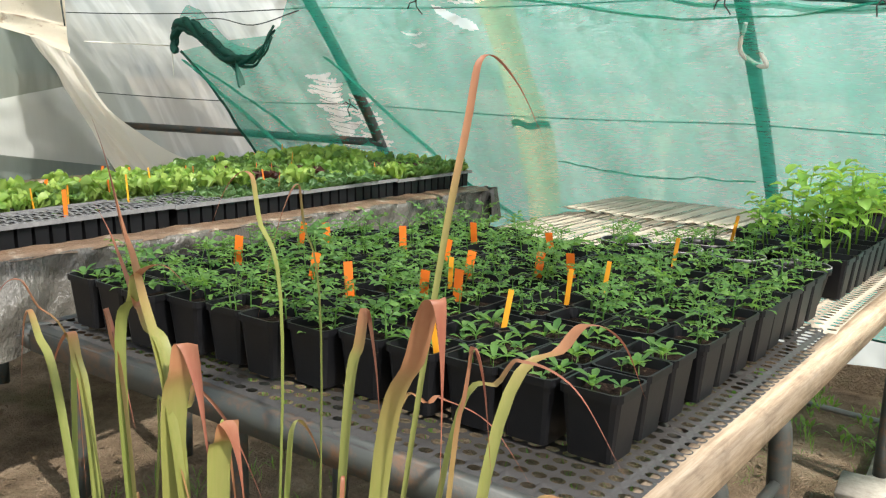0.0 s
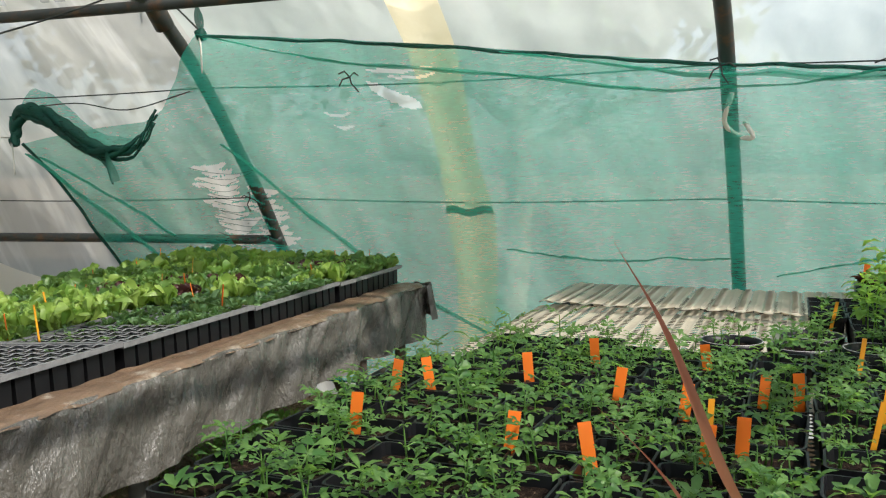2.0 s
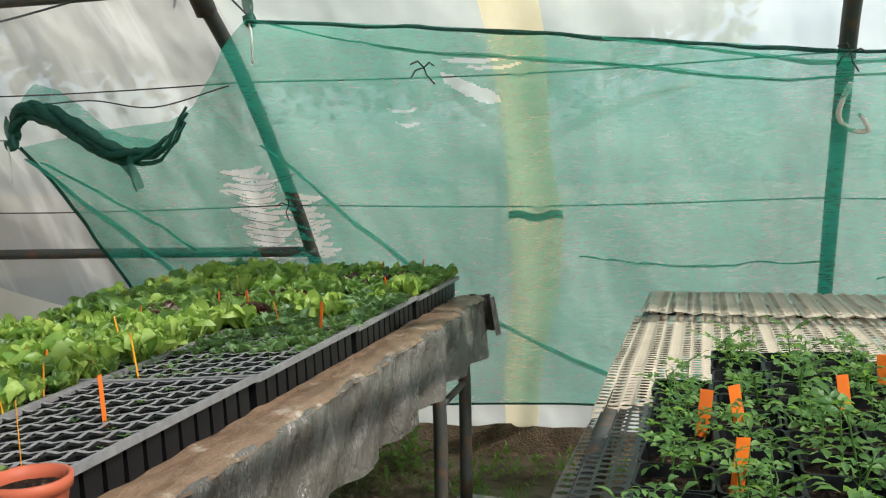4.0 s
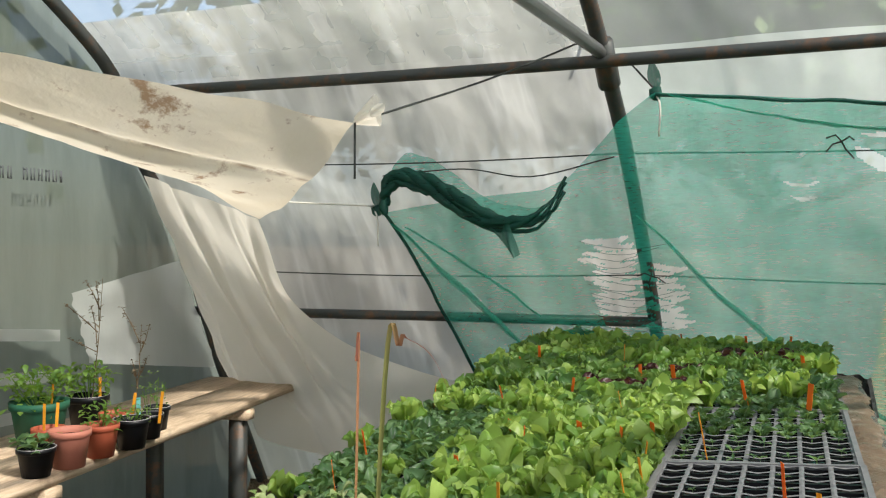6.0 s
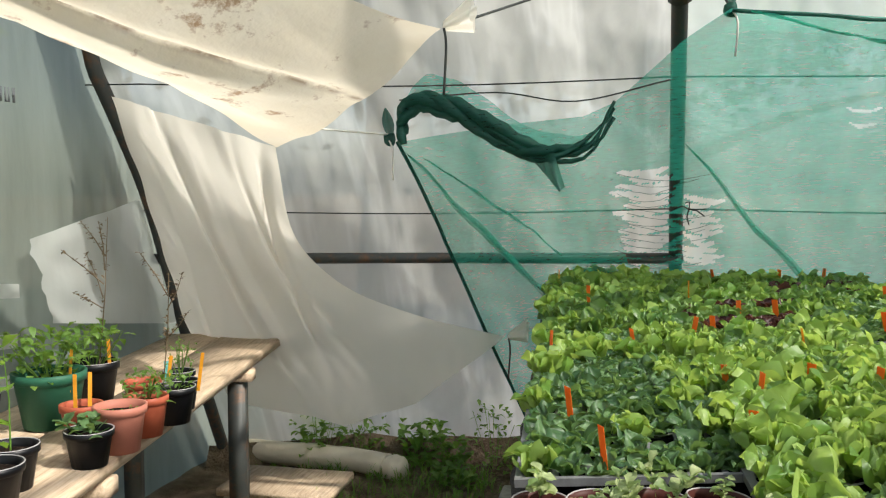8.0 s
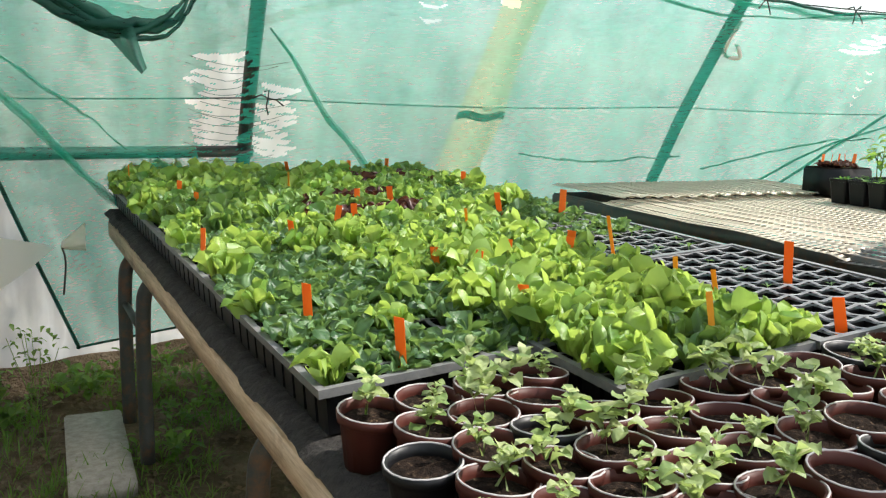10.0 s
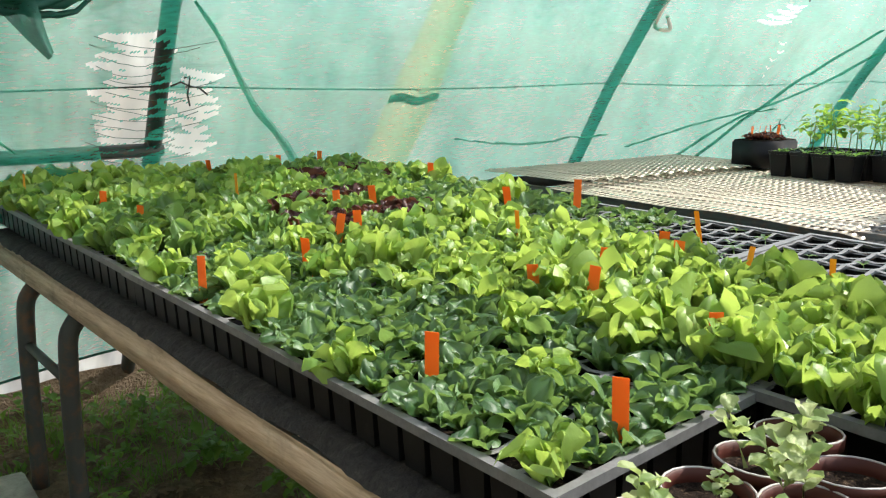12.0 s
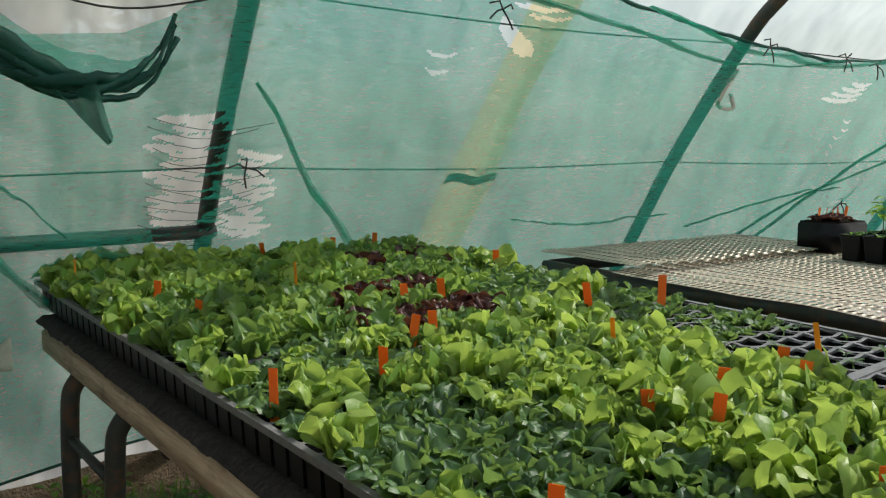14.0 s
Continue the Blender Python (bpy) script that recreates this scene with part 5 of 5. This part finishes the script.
lemongrass((-3.06, 0.76, 0.0), [
    ((-3.227, 0.76, 0.0), (-3.197, 0.800, 1.221), (-3.166, 0.800, 1.335), (-3.100, 0.800, 1.238), 0.0050),
    ((-3.226, 0.76, 0.0), (-3.226, 0.800, 1.217), (-3.227, 0.800, 1.309), (-3.222, 0.800, 1.319), 0.0030),
], "sparse lemongrass with long reddish arching blades", 3, 0.10, 0.6, 0.30)


# ---------------------------------------------------------------- the corner with the plank shelf
def bush(at, r, h, n, material, size, label, seed, up=0.6, name="potted_plant", category="potted plant", group="plants on the shelf"):
    rr = random.Random(seed)
    bm = bmesh.new()
    for k in range(max(4, n // 8)):
        a = rr.uniform(0, math.tau)
        q = rr.uniform(0.2, 1) * r
        tube(bm, [(0.2 * q * math.cos(a), 0.2 * q * math.sin(a), 0), (q * math.cos(a), q * math.sin(a), h * rr.uniform(0.6, 1))], 0.0015, 3, False)
    for k in range(n):
        a, q, z = rr.uniform(0, math.tau), r * math.sqrt(rr.random()), h * (rr.random() ** up)
        m = pose(q * math.cos(a), q * math.sin(a), z) @ pose(0, 0, 0, 0, 0, rr.uniform(0, 360)) @ pose(0, 0, 0, rr.uniform(-20, 60), 0, 0)
        leaf_blade(bm, m, size * rr.uniform(0.7, 1.3), size * 0.6, 0.5, 0.1, 1, 3, 0.85)
    ob = part(name, bm, material)
    ob.matrix_basis = pose(*at)
    tagged(ob, label, category, group)


def build_shelf():
    s = thing("plank_shelf", pose(-5.56, 3.62, 0, 0, 0, 12.0), "weathered wooden plank shelf along the tunnel end", "shelf")
    for x0, x1, z in ((-0.27, -0.03, 0.0), (-0.02, 0.25, 0.004)):
        bm = boxed(x0, x1, -3.4, 0.0, 0.70 + z, 0.738 + z, 0.004)
        part("plank", bm, "wood", s)
    for y in (-0.62, -1.9, -3.1):
        part("leg", boxed(0.16, 0.225, y, y + 0.06, 0.0, 0.67, 0.004), "steel", s, "dark post")
        part("leg", boxed(-0.25, -0.19, y, y + 0.06, 0.0, 0.67, 0.004), "steel", s, "dark post")
        part("bearer", boxed(-0.27, 0.255, y - 0.005, y + 0.065, 0.655, 0.699, 0.003), "wood", s, "dark wooden bearer")
    Z = 0.742
    pots = [((-5.28, 2.08), 0.095, 0.15, "green_pot", "large dark green plastic pot of leafy herbs"), ((-5.32, 2.32), 0.075, 0.13, "black", "black plastic pot of leafy herbs"),
            ((-5.40, 1.93), 0.07, 0.11, "black", "black pot beside the wall"), ((-4.95, 1.80), 0.055, 0.085, "black", "small black pot with a rosette plant"),
            ((-4.95, 1.92), 0.063, 0.115, "pale_pot", "pale terracotta plastic pot of bare soil"), ((-5.09, 1.96), 0.052, 0.10, "terracotta_plastic", "small orange pot with yellow labels"),
            ((-4.97, 2.06), 0.056, 0.105, "terracotta_plastic", "terracotta pot with a low green plant"), ((-4.97, 2.19), 0.060, 0.10, "black", "black pot with trailing seedlings"),
            ((-5.03, 2.33), 0.050, 0.085, "black", "small square-shouldered black pot with thin plants"), ((-5.11, 2.45), 0.048, 0.085, "black", "small black pot with wispy plants"),
            ((-5.10, 2.24), 0.052, 0.10, "terracotta_plastic", "terracotta pot behind black pots"),
            ((-5.01, 1.62), 0.058, 0.095, "black", "black pot with a single tall seedling"), ((-5.20, 1.52), 0.075, 0.09, "black", "wide black pot of dark red succulent"), ((-4.95, 1.50), 0.06, 0.095, "black", "black pot with a sapling seedling"),
            ((-5.30, 1.66), 0.06, 0.10, "black", "black pot with a red label")]
    for (x, y), r, h, mat, words in pots:
        round_pot(pose(x, y, Z, 0, 0, R.uniform(0, 360)), r, h, mat, words, "pots on the shelf")
    bush((-5.28, 2.08, Z + 0.12), 0.11, 0.13, 170, "weed_leaf", 0.034, "bushy green herb in a green pot", 1)
    bush((-5.32, 2.32, Z + 0.10), 0.10, 0.13, 120, "weed_leaf", 0.034, "bushy green herb in a black pot", 2)
    bush((-4.95, 1.80, Z + 0.07), 0.06, 0.03, 26, "brassica_leaf", 0.04, "low pale green rosette in a small pot", 3)
    bush((-4.97, 2.06, Z + 0.085), 0.06, 0.08, 60, "weed_leaf", 0.024, "low green herb in a terracotta pot", 4)
    bush((-4.97, 2.19, Z + 0.08), 0.06, 0.05, 40, "weed_leaf", 0.02, "thin green seedlings in a black pot", 5)
    bush((-5.03, 2.33, Z + 0.07), 0.05, 0.12, 34, "weed_leaf", 0.016, "wispy green seedlings in a black pot", 6)
    bush((-5.11, 2.45, Z + 0.07), 0.05, 0.14, 26, "weed_leaf", 0.016, "wispy green seedlings in a small black pot", 7)
    bush((-5.20, 1.52, Z + 0.07), 0.09, 0.07, 40, "lettuce_red", 0.06, "dark red pointed-leaf plant in a wide pot", 8)
    bush((-4.95, 1.92, Z + 0.09), 0.045, 0.012, 20, "weed_leaf", 0.012, "sprouting weeds in a pale pot", 9)

    def sprig(at, h, seed, material, size, n, label, branches=0):
        rr = random.Random(seed)
        bm = bmesh.new()
        top = Vector((rr.uniform(-0.03, 0.03), rr.uniform(-0.03, 0.03), h))
        lines = [(Vector((0, 0, 0)), top)]
        for k in range(branches):
            f = rr.uniform(0.3, 0.8)
            p = top * f
            lines.append((p, p + Vector((rr.uniform(-0.12, 0.12), rr.uniform(-0.12, 0.12), rr.uniform(0.05, 0.2) * h * 2))))
        for a, c in lines:
            tube(bm, [a, a.lerp(c, 0.5) + Vector((0.006, 0, 0)), c], [0.002, 0.0015, 0.0008], 4, False)
            for k in range(n):
                m = Matrix.Translation(a.lerp(c, rr.uniform(0.25, 1.0))) @ pose(0, 0, 0, 0, 0, rr.uniform(0, 360)) @ pose(0, 0, 0, rr.uniform(-30, 50), 0, 0)
                leaf_blade(bm, m, size * rr.uniform(0.6, 1.3), size * 0.6, 0.4, 0.1, 1, 3, 0.85)
        ob = part("potted_plant", bm, material)
        ob.matrix_basis = pose(*at)
        tagged(ob, label, "potted plant", "plants on the shelf")
    sprig((-5.01, 1.62, Z + 0.08), 0.22, 21, "bean_leaf", 0.06, 6, "single seedling with a few broad leaves")
    sprig((-4.95, 1.50, Z + 0.08), 0.20, 22, "bean_leaf", 0.06, 5, "single seedling with a few broad leaves")
    sprig((-5.30, 2.32, Z + 0.10), 0.46, 23, "dry_leaf", 0.014, 18, "tall dry brown plant with seed heads", 5)
    sprig((-5.07, 2.30, Z + 0.08), 0.32, 24, "dry_leaf", 0.014, 16, "dry brown flower stalk in a pot", 4)
    for x, y, z, c in ((-5.20, 2.06, Z + 0.13, "yellow"), (-5.10, 1.95, Z + 0.09, "yellow"), (-5.08, 1.98, Z + 0.09, "yellow"), (-5.02, 2.24, Z + 0.09, "yellow"), (-4.96, 2.31, Z + 0.09, "yellow"), (-5.07, 2.32, Z + 0.09, "teal"),
                       (-5.27, 2.33, Z + 0.11, "yellow"), (-5.28, 1.66, Z + 0.09, "orange")):
        label_stick(pose(x, y, z), c)


build_shelf()


# ---------------------------------------------------------------- things on the ground
def build_ground_things():
    for x, y, turn in ((-4.24, 3.52, 3), (-2.80, 3.52, -4), (-0.66, 3.72, 6), (-2.04, 3.86, 2)):
        p = thing("paving_slab", pose(x, y, 0, 0, 0, turn), "pale worn concrete slab under bench legs", "slab", "slabs under the legs")
        part("slab", boxed(-0.105, 0.105, -0.36, 0.36, 0.0, 0.06, 0.006), "concrete", p)
    b = thing("hollow_block", pose(-0.66, 3.36, 0, 0, 0, 8), "hollow concrete block beside the bench leg", "block")
    part("block_top", boxed(-0.13, 0.13, -0.10, 0.10, 0.09, 0.115, 0.004), "concrete", b)
    part("block_back", boxed(-0.129, 0.129, 0.06, 0.097, 0.018, 0.092, 0.003), "concrete", b)
    part("block_base", boxed(-0.13, 0.13, -0.10, 0.10, -0.02, 0.02, 0.004), "concrete", b)
    for k in range(5):
        part("block_web", boxed(-0.13 + k * 0.06, -0.11 + k * 0.06, -0.098, 0.098, 0.018, 0.092, 0.003), "concrete", b)
    # rolled film on the ground
    line = smooth_line([(-5.85, 4.10, 0.06), (-5.5, 4.04, 0.07), (-5.2, 4.05, 0.065), (-5.0, 4.02, 0.06), (-4.955, 4.01, 0.055), (-4.93, 4.0, 0.055), (-4.86, 3.99, 0.06)], 6)
    n = len(line)
    r = [0.058 + 0.01 * noise.noise((i * 0.3, 0, 7)) for i in range(n)]
    for i in range(n):
        if i in (24, 25):
            r[i] = 0.03
        if i == n - 1:
            r[i] = 0.04
    ob = thing("film_roll", pose(0, 0, 0), "cream plastic film rolled up on the ground", "plastic film")
    part("roll", tube(bmesh.new(), line, r, 14), "cream_film", ob)
    part("tie", tube(bmesh.new(), [Vector((-4.955, 4.01, 0.055)) + 0.034 * Vector((0, math.cos(a), math.sin(a))) for a in [k * math.tau / 12 for k in range(13)]], 0.005, 5), "cord", ob)
    b = thing("board", pose(-5.24, 3.62, 0, 0, 0, 2), "short weathered board lying on a block", "board")
    part("plank", boxed(-0.32, 0.20, -0.17, 0.17, 0.055, 0.09, 0.004), "pale_wood", b)
    part("support", boxed(-0.30, -0.12, -0.14, 0.12, -0.01, 0.054, 0.004), "concrete", b, "concrete block below")
    tagged(part("hose", tube(bmesh.new(), smooth_line([(-1.3, 4.35, 0.02), (-0.3, 4.3, 0.02), (0.8, 4.2, 0.02), (2.2, 4.25, 0.02)], 8), 0.014, 8), "galvanised"), "grey water hose lying on the earth", "hose")
    b = thing("plank_stack", pose(0.05, 3.2, 0, 0, 0, 50), "old pale planks lying on the earth", "planks")
    for k in range(3):
        part("plank", boxed(-0.5, 0.5, -0.20 + 0.15 * k, -0.07 + 0.15 * k, 0.0, 0.06, 0.004), "pale_wood", b)


def weed_patch(name, label, count, region, leafy, seed, size):
    rr = random.Random(seed)
    verts, faces = [], []
    for k in range(count):
        x, y = rr.uniform(region[0], region[1]), rr.uniform(region[2], region[3])
        if noise.noise((x * 1.8, y * 1.8, seed)) < -0.12:
            continue
        z0 = 0.0
        for b in range(rr.randrange(3, 8)):
            a, tilt = rr.uniform(0, math.tau), rr.uniform(0.15, 1.0)
            L = size * rr.uniform(0.4, 1.3)
            w = L * (0.34 if leafy else 0.05)
            d = Vector((math.cos(a) * math.sin(tilt), math.sin(a) * math.sin(tilt), math.cos(tilt)))
            s = Vector((-math.sin(a), math.cos(a), 0)) * w
            p = Vector((x, y, z0)) + d * (L * rr.uniform(0, 0.8) if leafy else 0)
            q = p + d * L * 0.55
            e = q + (d + Vector((0, 0, -0.5))).normalized() * L * 0.45
            i = len(verts)
            verts += [p, q - s * 0.5, q + s * 0.5, e]
            faces += [(i, i + 1, i + 2), (i + 1, i + 3, i + 2)]
    me = bpy.data.meshes.new(name)
    me.from_pydata([tuple(v) for v in verts], [], faces)
    me.materials.append(M["weed_leaf"])
    ob = new(name, me)
    return tagged(ob, label, "weeds", kind="stuff")


def leaf_litter(count, region, seed):
    rr = random.Random(seed)
    bm = bmesh.new()
    for k in range(count):
        x, y = rr.uniform(region[0], region[1]), rr.uniform(region[2], region[3])
        leaf_blade(bm, pose(x, y, 0.012, rr.uniform(-15, 15), rr.uniform(-15, 15), rr.uniform(0, 360)), rr.uniform(0.015, 0.05), rr.uniform(0.01, 0.03), 0.3, 0.1, 1, 2)
    return tagged(part("leaf_litter", bm, "dry_leaf"), "dry brown leaves and crumbs on the earth", "litter", kind="stuff")


build_ground_things()
weed_patch("weeds", "low green weeds along the foot of the film", 420, (-5.7, -3.9, 3.9, 4.5), True, 1, 0.035)
WEEDS = ((-5.35, 4.12, 0.13, 0.26, 70, 0.05), (-5.15, 4.20, 0.11, 0.22, 50, 0.045), (-4.86, 4.24, 0.12, 0.20, 44, 0.07), (-4.70, 4.22, 0.10, 0.15, 36, 0.06), (-4.48, 4.26, 0.11, 0.33, 46, 0.035), (-4.28, 4.22, 0.12, 0.14, 36, 0.06),
         (-4.62, 3.98, 0.10, 0.08, 40, 0.055), (-1.9, 4.3, 0.12, 0.12, 30, 0.05), (-0.3, 4.2, 0.12, 0.2, 30, 0.05), (0.5, 4.1, 0.14, 0.18, 40, 0.05), (-0.1, 3.3, 0.12, 0.08, 30, 0.05), (-3.3, 4.3, 0.12, 0.16, 40, 0.05),
         (-4.00, 4.20, 0.14, 0.22, 50, 0.05), (-3.55, 3.69, 0.12, 0.12, 34, 0.075), (-4.02, 3.43, 0.11, 0.10, 34, 0.05), (-3.72, 4.05, 0.14, 0.16, 44, 0.05), (-3.50, 4.30, 0.14, 0.22, 50, 0.04), (-3.90, 3.80, 0.10, 0.08, 30, 0.04), (-3.40, 3.35, 0.10, 0.10, 30, 0.06))
for i, (x, y, r, h, n, size) in enumerate(WEEDS):
    bush((x, y, 0.0), r, h, int(n * 1.7), "weed_leaf", size, "leafy green weed growing from the earth", 40 + i, 0.8, "weed_plant", "weed", "weeds by the film")
weed_patch("grass_tufts", "tufts of grass on the earth", 2200, (-5.4, -2.6, 2.6, 4.5), False, 3, 0.09)
weed_patch("weeds", "low green weeds beyond the benches", 700, (-3.2, 2.5, 3.9, 4.6), True, 4, 0.05)
weed_patch("grass_tufts", "grass on the earth beside the bench", 900, (-0.7, 1.8, 2.6, 4.4), False, 5, 0.08)
weed_patch("grass_tufts", "thin grass below the benches", 700, (-2.7, -0.4, 1.2, 4.0), False, 6, 0.08)
leaf_litter(1500, (-5.4, 1.8, 1.0, 4.5), 8)
leaf_litter(2600, (-5.5, -3.2, 2.9, 4.6), 9)
leaf_litter(900, (-0.5, 1.8, 2.6, 4.5), 10)


# ---------------------------------------------------------------- outside: trees that shade the west end
def tree(at, height, radius, seed, leaves, low=0.35):
    rr = random.Random(seed)
    t = thing("tree", pose(*at), "leafy dark green tree standing outside the tunnel", "tree", "trees outside")
    bm = tube(bmesh.new(), smooth_line([(0, 0, -0.1), (0.1, 0.05, height * 0.3), (0.0, 0.1, height * 0.65), (0.1, 0, height * 0.9)], 5), [0.16 - 0.009 * i for i in range(16)], 10)
    for k in range(9):
        a, z = k * 2.4, height * (0.3 + 0.06 * k)
        tube(bm, smooth_line([(0, 0, z), (radius * 0.5 * math.cos(a), radius * 0.5 * math.sin(a), z + 0.4), (radius * 0.9 * math.cos(a), radius * 0.9 * math.sin(a), z + 0.6)], 4), [0.06 - 0.005 * i for i in range(9)], 6)
    part("trunk", bm, "wood", t)
    verts, faces = [], []
    clumps = []
    for k in range(130):
        d = Vector((rr.gauss(0, 1), rr.gauss(0, 1), rr.gauss(0, 1))).normalized() * rr.random() ** 0.4
        clumps.append(Vector((d.x * radius, d.y * radius, height * (low + (1 - low) * 0.5) + d.z * height * (1 - low) * 0.5)))
    for k in range(leaves):
        c = clumps[rr.randrange(len(clumps))]
        p = c + Vector((rr.gauss(0, 0.34), rr.gauss(0, 0.34), rr.gauss(0, 0.28)))
        u = Vector((rr.gauss(0, 1), rr.gauss(0, 1), rr.gauss(0, 1))).normalized() * 0.075
        v = u.orthogonal() * 0.55
        i = len(verts)
        verts += [p - u, p - v, p + u, p + v]
        faces.append((i, i + 1, i + 2, i + 3))
    me = bpy.data.meshes.new("crown")
    me.from_pydata([tuple(v) for v in verts], [], faces)
    me.materials.append(M["tree_leaf"])
    part("crown", me, None, t)


tree((-8.3, 1.6, 0), 5.0, 1.9, 1, 9000, 0.08)
tree((-6.2, 7.3, 0), 8.2, 3.0, 2, 60000, 0.30)
tree((-3.7, 7.7, 0), 5.2, 1.9, 5, 26000, 0.42)
tree((-8.3, -2.2, 0), 5.0, 2.0, 3, 9000, 0.08)
